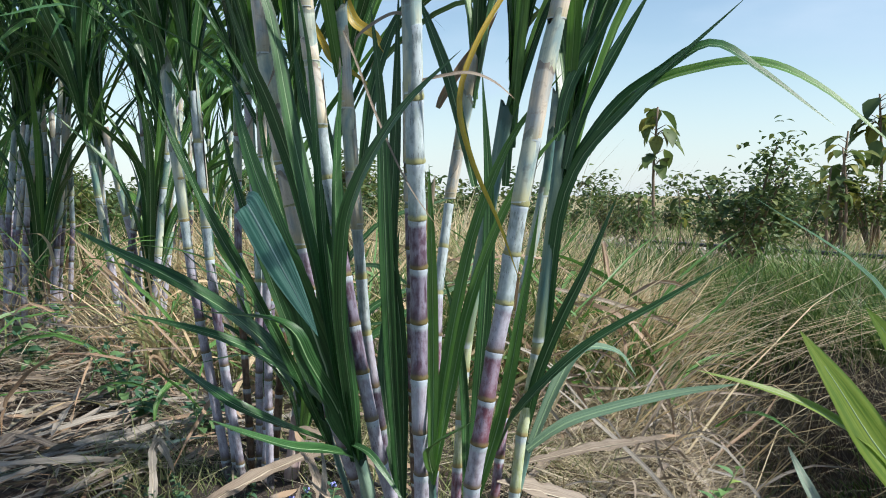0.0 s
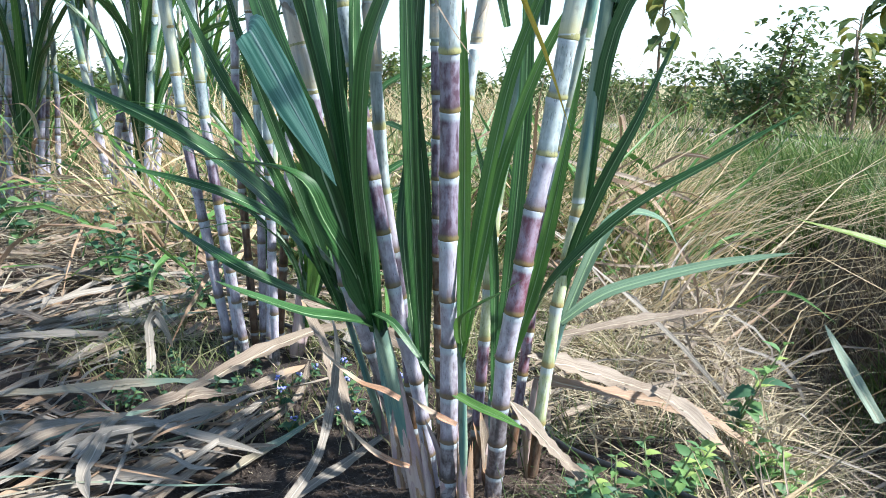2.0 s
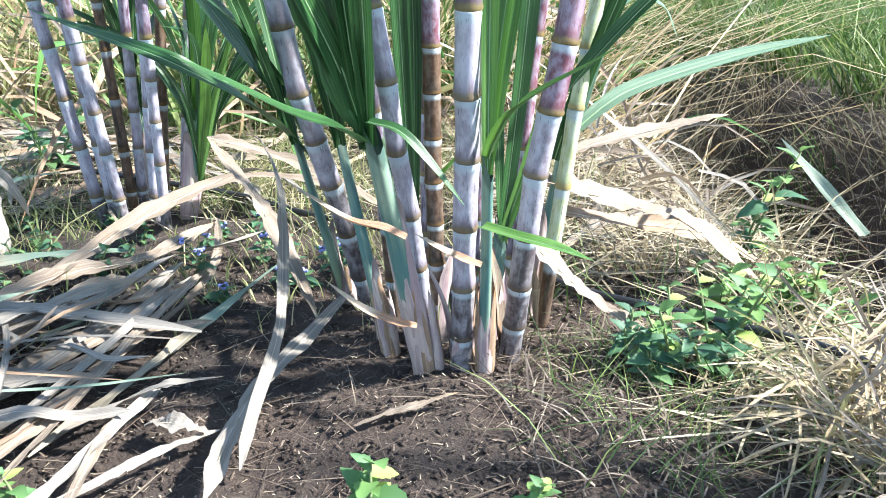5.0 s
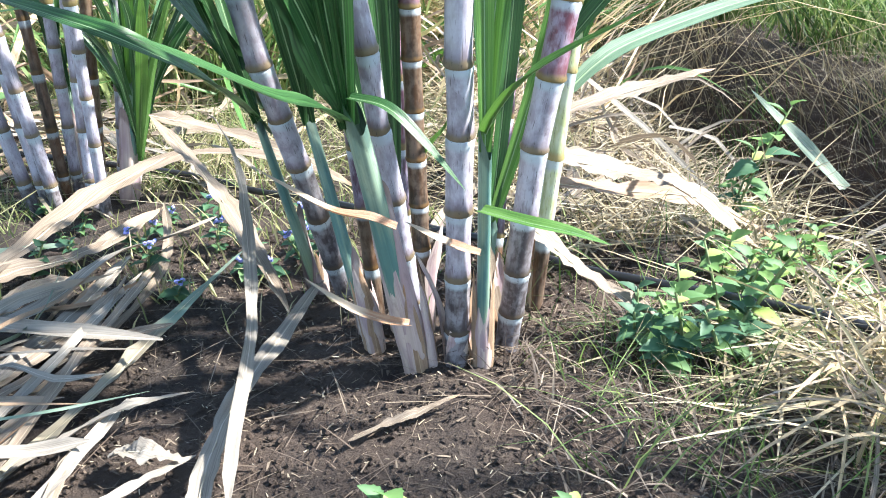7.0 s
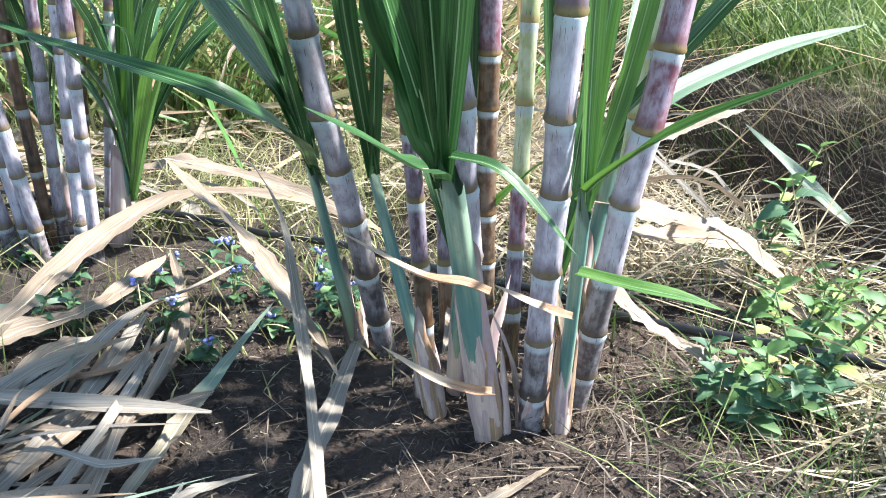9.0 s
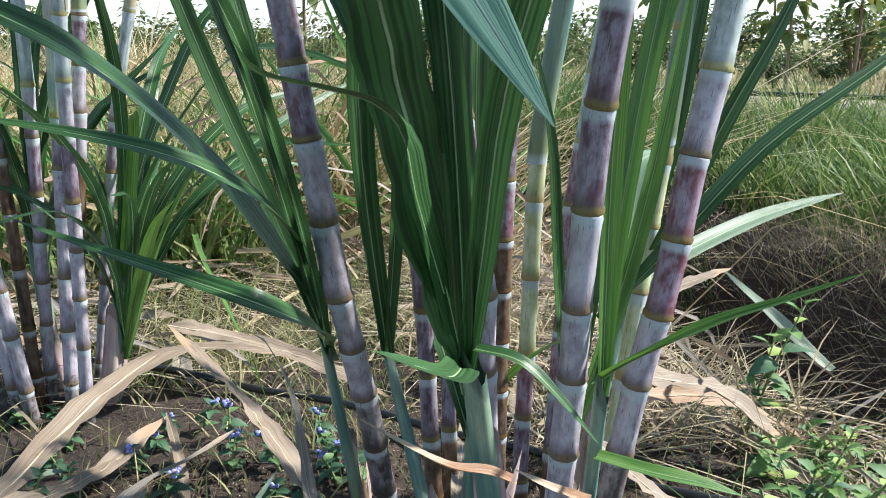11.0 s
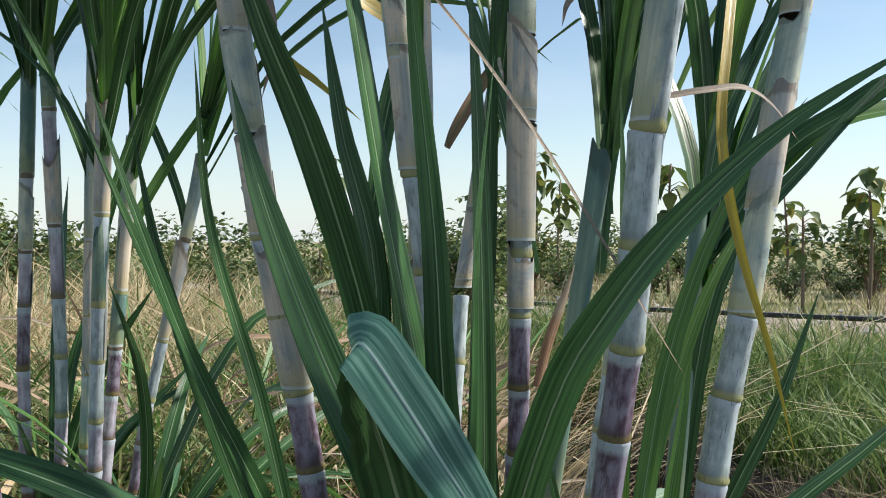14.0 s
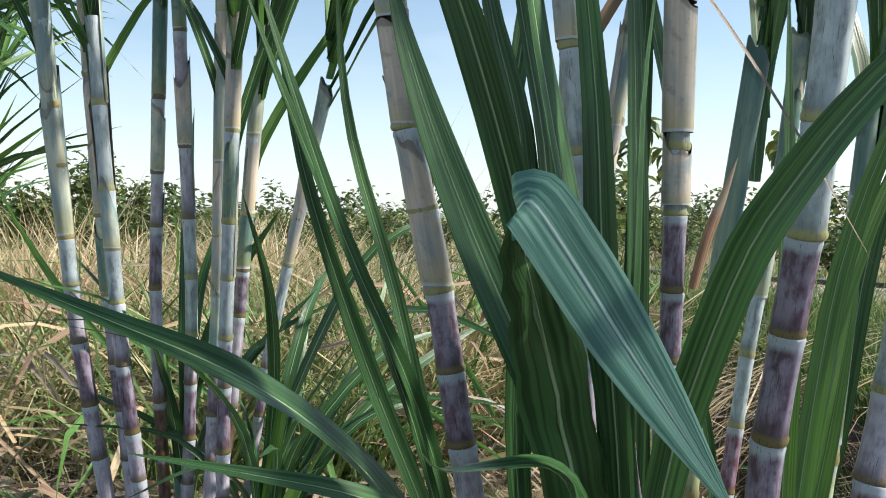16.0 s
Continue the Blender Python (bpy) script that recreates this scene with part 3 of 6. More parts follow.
ground = tagged(new("ground", ground_mesh()), "dark crumbly soil with dry litter, running out into pasture", "ground", "", "structure")


# ---- the main clump ----
MAIN = "stalks of the main clump"
line_a = [(-0.048, 1.365, -0.02), (-0.075, 1.336, 0.164), (-0.098, 1.30, 0.26), (-0.106, 1.284, 0.32), (-0.119, 1.28, 0.391), (-0.132, 1.28, 0.463), (-0.144, 1.28, 0.536), (-0.168, 1.278, 0.679), (-0.179, 1.276, 0.753), (-0.196, 1.275, 0.898), (-0.206, 1.275, 1.05)]
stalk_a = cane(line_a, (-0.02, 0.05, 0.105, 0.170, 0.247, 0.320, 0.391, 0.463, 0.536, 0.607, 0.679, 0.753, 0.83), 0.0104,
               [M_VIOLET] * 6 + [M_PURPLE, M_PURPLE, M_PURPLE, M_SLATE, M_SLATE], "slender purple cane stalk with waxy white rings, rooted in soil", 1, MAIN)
wrap(stalk_a, line_a, 0.758, 1.0, 0.0115, 1, (M_SHEATH_PALE, M_SHEATH_GREY,))

line_b = [(-0.030, 1.30, -0.02), (-0.031, 1.268, 0.243), (-0.033, 1.262, 0.307), (-0.034, 1.251, 0.39), (-0.034, 1.241, 0.473), (-0.034, 1.224, 0.553), (-0.036, 1.206, 0.622), (-0.038, 1.191, 0.699), (-0.0395, 1.178, 0.784), (-0.041, 1.150, 0.90), (-0.044, 1.12, 1.1)]
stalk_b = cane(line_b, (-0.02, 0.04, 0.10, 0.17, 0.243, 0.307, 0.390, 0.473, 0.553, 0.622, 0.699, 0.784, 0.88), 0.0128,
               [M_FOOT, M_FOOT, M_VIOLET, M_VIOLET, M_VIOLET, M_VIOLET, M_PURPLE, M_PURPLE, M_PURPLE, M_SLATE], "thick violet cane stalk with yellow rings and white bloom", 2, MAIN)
wrap(stalk_b, line_b, 0.79, 1.05, 0.0133, 2, (M_SHEATH_GREY, M_SHEATH_GREY, M_SHEATH_PALE,))

line_c = [(0.034, 1.325, -0.02), (0.043, 1.275, 0.225), (0.055, 1.264, 0.30), (0.064, 1.26, 0.356), (0.075, 1.258, 0.428), (0.089, 1.255, 0.498), (0.099, 1.251, 0.57), (0.109, 1.242, 0.641), (0.138, 1.236, 0.804), (0.163, 1.234, 0.921), (0.192, 1.234, 1.05)]
stalk_c = cane(line_c, (-0.02, 0.04, 0.09, 0.15, 0.222, 0.288, 0.356, 0.428, 0.498, 0.570, 0.641, 0.74), 0.0130,
               [M_FOOT, M_FOOT, M_FOOT, M_VIOLET, M_VIOLET, M_RED, M_RED, M_VIOLET, M_SLATE, M_SLATE], "thick leaning cane stalk, wine-red and waxy white", 3, MAIN)
wrap(stalk_c, line_c, 0.645, 1.02, 0.0136, 3, (M_SHEATH_GREY, M_SHEATH_PALE,))

line_l = [(-0.095, 1.515, -0.02), (-0.150, 1.455, 0.182), (-0.182, 1.424, 0.287), (-0.212, 1.414, 0.437), (-0.232, 1.42, 0.569), (-0.261, 1.42, 0.706), (-0.287, 1.42, 0.881), (-0.31, 1.42, 1.1)]
stalk_l = cane(line_l, (-0.02, 0.045, 0.11, 0.178, 0.235, 0.290, 0.363, 0.437, 0.500, 0.569, 0.637, 0.706, 0.78), 0.0128,
               [M_FOOT, M_FOOT, M_FOOT, M_VIOLET, M_VIOLET, M_VIOLET, M_VIOLET, M_PURPLE, M_PURPLE, M_SLATE], "thick slate-purple cane stalk leaning out from the clump", 4, MAIN)
add_sheath(stalk_l, line_l, 0.575, 0.70, 0.0136, M_SHEATH_PALE, 41, 1.0)
wrap(stalk_l, line_l, 0.71, 1.05, 0.0136, 4, (M_SHEATH_PALE, M_SHEATH_GREY, M_SHEATH_PALE,))

line_g = [(-0.035, 1.39, -0.02), (-0.045, 1.37, 0.30), (-0.049, 1.347, 0.63), (-0.048, 1.345, 1.05)]
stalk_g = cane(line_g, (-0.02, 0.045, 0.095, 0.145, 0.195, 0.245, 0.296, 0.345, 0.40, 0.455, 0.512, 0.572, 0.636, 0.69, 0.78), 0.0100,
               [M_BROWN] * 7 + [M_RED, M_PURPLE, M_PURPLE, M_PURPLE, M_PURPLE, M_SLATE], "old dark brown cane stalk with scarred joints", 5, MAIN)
add_sheath(stalk_g, line_g, 0.645, 0.70, 0.0118, M_SHEATH_PALE, 51, 1.0)
wrap(stalk_g, line_g, 0.705, 1.0, 0.0125, 5, (M_SHEATH_PALE, M_SHEATH_PALE, M_SHEATH_GREY,))

line_d = [(0.098, 1.40, -0.02), (0.127, 1.385, 0.27), (0.15, 1.39, 0.39), (0.181, 1.39, 0.679), (0.20, 1.39, 0.85)]
stalk_d = cane(line_d, (-0.02, 0.08, 0.174, 0.268, 0.335, 0.40, 0.53, 0.66), 0.0092,
               [M_BROWN, M_GREEN, M_GREEN, M_GREEN, M_GREEN, M_GREEN], "slim yellow-green cane stalk with a brown foot", 6, MAIN)
add_sheath(stalk_d, line_d, 0.42, 0.74, 0.0098, M_SHEATH_GREEN, 6)

line_p = [(-0.075, 1.44, -0.02), (-0.098, 1.42, 0.24), (-0.11, 1.41, 0.328), (-0.123, 1.40, 0.409), (-0.133, 1.385, 0.562), (-0.142, 1.356, 0.696), (-0.148, 1.34, 0.816), (-0.157, 1.33, 0.95)]
stalk_p = cane(line_p, (-0.02, 0.06, 0.13, 0.20, 0.27, 0.343, 0.43, 0.522, 0.643), 0.0092,
               [M_BROWN, M_BROWN, M_PURPLE, M_PURPLE, M_PURPLE, M_VIOLET, M_SLATE], "slender cane stalk with a dry pale sheath", 7, MAIN)
wrap(stalk_p, line_p, 0.60, 0.94, 0.0105, 7, (M_SHEATH_PALE, M_SHEATH_GREY,))

line_h = [(-0.02, 1.52, -0.02), (-0.009, 1.58, 0.475), (0.011, 1.6, 0.641), (0.058, 1.6, 0.908)]
stalk_h = cane(line_h, (-0.02, 0.08, 0.16, 0.24, 0.32, 0.40, 0.475, 0.56, 0.64), 0.0092,
               [M_BROWN, M_PURPLE, M_RED, M_RED, M_RED, M_VIOLET, M_SLATE], "slender wine-red cane stalk at the back of the clump", 8, MAIN)
wrap(stalk_h, line_h, 0.65, 0.95, 0.0105, 8, (M_SHEATH_PALE, M_SHEATH_GREY,))

line_k = [(0.01, 1.42, -0.02), (0.039, 1.45, 0.415), (0.072, 1.45, 0.605), (0.113, 1.45, 0.838)]
stalk_k = cane(line_k, (-0.02, 0.06, 0.13, 0.20, 0.28, 0.36, 0.45, 0.56), 0.0092,
               [M_BROWN, M_PURPLE, M_RED, M_GREEN, M_GREEN], "slim cane stalk wrapped in a green sheath", 9, MAIN)
add_sheath(stalk_k, line_k, 0.40, 0.80, 0.0102, M_SHEATH_GREEN, 9)

line_m = [(0.07, 1.46, -0.02), (0.114, 1.5, 0.327), (0.138, 1.5, 0.486), (0.181, 1.5, 0.701), (0.20, 1.5, 0.85)]
stalk_m = cane(line_m, (-0.02, 0.06, 0.13, 0.20, 0.27, 0.34, 0.41, 0.486, 0.57), 0.0085,
               [M_BROWN, M_PURPLE, M_RED, M_RED, M_RED, M_RED, M_SLATE], "thin reddish cane stalk with a grey-green top", 10, MAIN)
wrap(stalk_m, line_m, 0.55, 0.83, 0.0094, 10, (M_SHEATH_GREY, M_SHEATH_GREEN,))

for root_, top_, lean_, seed_, n_ in ((stalk_a, (-0.204, 1.275, 1.02), (-0.05, 0, 1), 11, 8), (stalk_b, (-0.043, 1.126, 1.06), (0, -0.1, 1), 12, 7), (stalk_c, (0.187, 1.234, 1.03), (0.2, 0, 1), 13, 7),
                                      (stalk_l, (-0.31, 1.42, 1.06), (-0.1, 0, 1), 14, 7), (stalk_g, (-0.048, 1.345, 1.02), (0, 0, 1), 15, 6), (stalk_p, (-0.157, 1.33, 0.93), (-0.1, 0, 1), 16, 9),
                                      (stalk_h, (0.058, 1.6, 0.88), (0.1, 0, 1), 17, 9), (stalk_k, (0.113, 1.45, 0.82), (0.1, 0, 1), 18, 10), (stalk_m, (0.20, 1.5, 0.84), (0.1, 0, 1), 19, 9)):
    add_crown(root_, top_, lean_, n_, 0.75, seed_, 0.026, 0.45, 0.8)


# young shoots: a sheath with a fan of leaves
def shoot(foot, top, radius, label, seed, mats=(M_SHEATH_PINK, M_SHEATH_GREEN), split=0.5):
    root = new("sugarcane_shoot")
    root.location = foot
    tagged(root, label, "sugarcane", "young shoots")
    line = [foot, tuple((a + b) / 2 for a, b in zip(foot, top)), top]
    cut = foot[2] + (top[2] - foot[2]) * split
    add_sheath(root, line, foot[2], cut, radius * 1.6, mats[0], seed, 0.72, "dry_sheath", tear=0.06, lip=-2.1, waist=0.4, ridge=0.05)
    add_sheath(root, line, foot[2] + 0.03, top[2], radius * 1.06, mats[1], seed + 1, 0.95, lip=2.4)
    return root


shoot_s = shoot((-0.062, 1.31, -0.02), (-0.125, 1.27, 0.275), 0.0112, "leafy young cane shoot with a flaring pinkish dry sheath", 21, split=0.6)
FAN = (-0.128, 1.275, 0.262)

add_leaf(shoot_s, (FAN, (-0.133, 1.24, 0.367), (-0.14, 1.2, 0.484), (-0.131, 1.15, 0.601), (-0.114, 1.12, 0.658), (-0.085, 1.09, 0.712), (-0.04, 1.05, 0.77), (0.02, 1.0, 0.82)), 0.026, seed=5, facing=(-0.6, -1, 0.4), fold=0.5, n=24)
bent = add_leaf(shoot_s, (FAN, (-0.155, 1.262, 0.35), (-0.181, 1.255, 0.439), (-0.217, 1.228, 0.547), (-0.248, 1.192, 0.610), (-0.262, 1.168, 0.640)), 0.050, seed=3, facing=(-0.3, -0.75, 0.65), fold=0.2, n=24, dull=True)
hang("folded_tip", blade_mesh("folded_tip", [Vector(q) - shoot_s.location for q in ((-0.263, 1.169, 0.638), (-0.259, 1.156, 0.642), (-0.240, 1.146, 0.612), (-0.212, 1.133, 0.564), (-0.186, 1.120, 0.520), (-0.160, 1.106, 0.475))], 0.041, M_LEAF_TEAL, seed=33, facing=(-0.40, -0.80, 0.55), fold=0.15, base=1.0, n=22), bent, "blue-green leaf end folded over")
add_leaf(shoot_s, (FAN, (-0.145, 1.25, 0.361), (-0.158, 1.24, 0.477), (-0.171, 1.24, 0.598), (-0.178, 1.24, 0.711), (-0.19, 1.25, 0.86), (-0.21, 1.22, 0.98)), 0.025, seed=4, facing=(-1.0, -0.8, 0.1), fold=0.3)
add_leaf(shoot_s, (FAN, (-0.135, 1.25, 0.367), (-0.15, 1.245, 0.48), (-0.152, 1.235, 0.60), (-0.15, 1.23, 0.72), (-0.14, 1.22, 0.84)), 0.026, seed=5, facing=(0.9, -0.8, 0.2), fold=0.5)
add_leaf(shoot_s, (FAN, (-0.151, 1.25, 0.407), (-0.174, 1.25, 0.55), (-0.213, 1.25, 0.733), (-0.251, 1.25, 0.932), (-0.30, 1.24, 1.02)), 0.029, seed=6, facing=(0.8, -1.0, 0), fold=0.3)
add_leaf(shoot_s, (FAN, (-0.155, 1.262, 0.38), (-0.20, 1.26, 0.50), (-0.25, 1.28, 0.62), (-0.29, 1.29, 0.73), (-0.312, 1.30, 0.82)), 0.034, seed=7, facing=(0.0, -1, 0.1), fold=0.3)

add_leaf(shoot_s, (FAN, (-0.198, 1.30, 0.60), (-0.248, 1.3, 0.766), (-0.291, 1.3, 0.867), (-0.33, 1.3, 0.98)), 0.028, seed=9, facing=(-0.8, -1.0, 0), fold=0.3)
add_leaf(shoot_s, ((-0.125, 1.285, 0.24), (-0.135, 1.275, 0.265), (-0.165, 1.21, 0.295), (-0.202, 1.15, 0.317), (-0.248, 1.09, 0.352), (-0.287, 1.06, 0.378)), 0.026, M_LEAF, seed=10, facing=(0.2, -0.5, 1), fold=0.4)

shoot_q = shoot((-0.096, 1.37, -0.02), (-0.143, 1.415, 0.25), 0.0068, "slim green shoot behind a purple stalk", 23, (M_SHEATH_PINK, M_SHEATH_GREEN), 0.25)

add_leaf(shoot_q, ((-0.142, 1.41, 0.235), (-0.184, 1.36, 0.45), (-0.184, 1.35, 0.666), (-0.214, 1.35, 0.796), (-0.231, 1.35, 0.90)), 0.024, seed=12, facing=(0.1, -1, 0), fold=0.4)
add_leaf(shoot_q, ((-0.142, 1.41, 0.235), (-0.15, 1.36, 0.45), (-0.164, 1.35, 0.661), (-0.184, 1.35, 0.774), (-0.209, 1.35, 0.90)), 0.020, seed=13, facing=(0.3, -1, 0), fold=0.4)



shoot_w = shoot((-0.125, 1.53, -0.02), (-0.192, 1.45, 0.25), 0.0062, "slim shoot with long blades arching forward past a stalk", 29, (M_SHEATH_PINK, M_SHEATH_GREEN), 0.3)
TOP_W = (-0.190, 1.435, 0.235)
add_leaf(shoot_w, ((-0.178, 1.50, 0.235), (-0.20, 1.45, 0.28), (-0.248, 1.425, 0.353), (-0.294, 1.41, 0.418), (-0.345, 1.378, 0.471), (-0.393, 1.345, 0.511), (-0.434, 1.34, 0.535), (-0.48, 1.35, 0.555), (-0.54, 1.37, 0.58), (-0.60, 1.40, 0.605)), 0.038, seed=1, facing=(0.3, -0.6, 1), fold=0.3, n=30)
add_leaf(shoot_w, ((-0.176, 1.51, 0.235), (-0.19, 1.47, 0.28), (-0.225, 1.40, 0.345), (-0.27, 1.34, 0.40), (-0.33, 1.30, 0.44), (-0.40, 1.29, 0.463), (-0.48, 1.31, 0.478)), 0.026, seed=65, facing=(0.3, -0.6, 1), fold=0.35, n=26)
add_leaf(shoot_w, ((-0.172, 1.48, 0.21), (-0.20, 1.42, 0.25), (-0.24, 1.30, 0.305), (-0.296, 1.245, 0.349), (-0.343, 1.281, 0.365), (-0.393, 1.34, 0.377), (-0.448, 1.41, 0.391)), 0.020, seed=11, facing=(0.2, -0.7, 1), fold=0.5, n=26)
add_leaf(shoot_w, (TOP_W, (-0.232, 1.37, 0.37), (-0.282, 1.31, 0.50), (-0.339, 1.28, 0.615), (-0.379, 1.26, 0.718), (-0.407, 1.25, 0.80)), 0.013, seed=8, facing=(0.5, -1, 0.2), fold=0.6)
add_leaf(shoot_w, (TOP_W, (-0.235, 1.38, 0.36), (-0.28, 1.33, 0.485), (-0.325, 1.30, 0.589), (-0.373, 1.27, 0.69), (-0.42, 1.25, 0.80)), 0.015, M_LEAF, seed=14, facing=(0.7, -1, 0.2), fold=0.5)
add_leaf(shoot_w, (TOP_W, (-0.235, 1.45, 0.37), (-0.285, 1.46, 0.50), (-0.34, 1.45, 0.66), (-0.37, 1.44, 0.80)), 0.018, seed=15, facing=(0.2, -1, 0.1), fold=0.5)
add_leaf(shoot_w, (TOP_W, (-0.22, 1.47, 0.40), (-0.255, 1.48, 0.56), (-0.30, 1.48, 0.72), (-0.315, 1.47, 0.88)), 0.016, seed=55, facing=(0.4, -1, 0.1), fold=0.5)

shoot_t = shoot((-0.006, 1.285, -0.02), (-0.016, 1.245, 0.245), 0.0056, "narrow blue-green cane shoot with a torn dry foot", 25, (M_SHEATH_PINK, M_SHEATH_GREEN), 0.4)
TOP_T = (-0.016, 1.245, 0.235)
add_leaf(shoot_t, (TOP_T, (-0.014, 1.25, 0.245), (-0.018, 1.217, 0.271), (-0.018, 1.16, 0.310), (0.0, 1.127, 0.335), (0.022, 1.09, 0.358), (0.045, 1.05, 0.385)), 0.015, M_LEAF_LIGHT, seed=16, facing=(-0.2, -0.4, 1), fold=0.7, n=22)
add_leaf(shoot_t, ((-0.045, 1.38, 0.15), (-0.036, 1.382, 0.192), (-0.019, 1.361, 0.224), (-0.016, 1.327, 0.251), (-0.018, 1.29, 0.272)), 0.011, M_LEAF_LIGHT, seed=66, facing=(-0.3, -0.5, 1), fold=0.6)
add_leaf(shoot_t, (TOP_T, (-0.014, 1.25, 0.408), (-0.016, 1.242, 0.571), (-0.02, 1.24, 0.70)), 0.017, M_LEAF_LIGHT, seed=56, facing=(-0.2, -1, 0), fold=0.5)
add_leaf(shoot_t, (TOP_T, (-0.002, 1.255, 0.36), (0.022, 1.26, 0.50), (0.05, 1.26, 0.62), (0.10, 1.25, 0.74), (0.17, 1.23, 0.83)), 0.018, M_LEAF_LIGHT, seed=17, facing=(-0.5, -1, 0), fold=0.5)
add_leaf(shoot_t, (TOP_T, (0.01, 1.27, 0.36), (0.035, 1.28, 0.48), (0.075, 1.28, 0.60), (0.122, 1.28, 0.69), (0.19, 1.28, 0.77)), 0.016, M_LEAF_LIGHT, seed=18, facing=(-0.2, -1, 0), fold=0.4)
add_leaf(shoot_t, ((-0.022, 1.24, 0.183), (0.005, 1.2, 0.182), (0.035, 1.175, 0.178), (0.062, 1.155, 0.17)), 0.016, M_LEAF_LIGHT, seed=19, facing=(0, -0.3, 1), fold=0.4, base=0.9)
add_leaf(shoot_s, ((-0.13, 1.255, 0.29), (-0.105, 1.228, 0.285), (-0.08, 1.212, 0.258), (-0.05, 1.198, 0.218)), 0.011, seed=20, facing=(0, -0.6, 1), fold=0.5, base=0.9)

shoot_r = shoot((0.085, 1.43, -0.02), (0.14, 1.43, 0.24), 0.0075, "green shoot with blades arching to the ditch", 27, (M_SHEATH_PINK, M_SHEATH_GREEN), 0.4)
add_leaf(shoot_r, ((0.14, 1.43, 0.23), (0.19, 1.445, 0.262), (0.245, 1.459, 0.282), (0.369, 1.475, 0.31), (0.45, 1.472, 0.325), (0.505, 1.465, 0.335)), 0.024, M_LEAF_PALE, seed=21, facing=(-0.1, -0.6, 1), fold=0.3)
add_leaf(shoot_r, ((0.09, 1.40, 0.24), (0.12, 1.34, 0.322), (0.216, 1.32, 0.422), (0.331, 1.3, 0.497), (0.43, 1.29, 0.56)), 0.019, seed=57, facing=(-0.2, -0.6, 1), fold=0.6)
add_leaf(shoot_r, ((0.13, 1.43, 0.22), (0.145, 1.36, 0.354), (0.178, 1.33, 0.457), (0.219, 1.31, 0.551), (0.262, 1.30, 0.66)), 0.018, seed=22, facing=(-0.3, -1, 0.2), fold=0.4)
add_leaf(shoot_r, ((0.14, 1.43, 0.22), (0.20, 1.50, 0.33), (0.25, 1.55, 0.38), (0.32, 1.58, 0.37), (0.36, 1.6, 0.32)), 0.024, M_LEAF_PALE, seed=23, facing=(-0.2, -0.6, 1), fold=0.3)
add_leaf(shoot_r, ((0.12, 1.43, 0.2), (0.16, 1.40, 0.388), (0.192, 1.37, 0.66), (0.285, 1.33, 0.795), (0.45, 1.3, 0.95)), 0.020, seed=24, facing=(-0.3, -1, 0.3), fold=0.5, n=22)

shoot_u = shoot((-0.062, 1.40, -0.02), (-0.068, 1.375, 0.16), 0.007, "narrow green shoot squeezed between two stalks", 31, (M_SHEATH_PINK, M_SHEATH_GREEN), 0.5)
add_leaf(shoot_u, ((-0.068, 1.375, 0.15), (-0.082, 1.352, 0.395), (-0.089, 1.34, 0.60), (-0.095, 1.34, 0.80), (-0.11, 1.33, 0.95)), 0.022, seed=58, facing=(0.1, -1, 0), fold=0.4)
add_leaf(shoot_u, ((-0.065, 1.378, 0.15), (-0.064, 1.37, 0.369), (-0.074, 1.36, 0.52), (-0.09, 1.35, 0.66)), 0.017, seed=59, facing=(0.1, -1, 0), fold=0.5)
add_leaf(shoot_u, ((-0.07, 1.38, 0.15), (-0.10, 1.46, 0.349), (-0.09, 1.49, 0.478), (-0.075, 1.5, 0.60)), 0.022, seed=60, facing=(0.1, -1, 0), fold=0.4)
shoot_v = shoot((0.025, 1.38, -0.02), (0.036, 1.37, 0.13), 0.007, "narrow green shoot behind the leaning stalk", 35, (M_SHEATH_PINK, M_SHEATH_GREEN), 0.5)
add_leaf(shoot_v, ((0.036, 1.37, 0.12), (0.06, 1.36, 0.394), (0.072, 1.36, 0.63), (0.06, 1.35, 0.85)), 0.022, seed=61, facing=(0.1, -1, 0), fold=0.4)
add_leaf(shoot_v, ((0.036, 1.37, 0.12), (0.036, 1.40, 0.30), (0.024, 1.4, 0.43), (0.0, 1.4, 0.53)), 0.014, seed=62, facing=(0.1, -1, 0), fold=0.5)
add_leaf(shoot_v, ((0.036, 1.37, 0.12), (0.09, 1.36, 0.30), (0.12, 1.35, 0.46), (0.15, 1.35, 0.64)), 0.020, M_LEAF_LIGHT, seed=63, facing=(-0.2, -1, 0), fold=0.5)

add_leaf(shoot_s, (FAN, (-0.155, 1.262, 0.34), (-0.190, 1.23, 0.415), (-0.208, 1.21, 0.462), (-0.235, 1.19, 0.484), (-0.275, 1.16, 0.495), (-0.318, 1.13, 0.505), (-0.335, 1.115, 0.522)), 0.026, M_LEAF, "leaf curling over at its end", seed=64, facing=(-0.2, -0.8, 0.8), fold=0.3, twist=50, n=24)
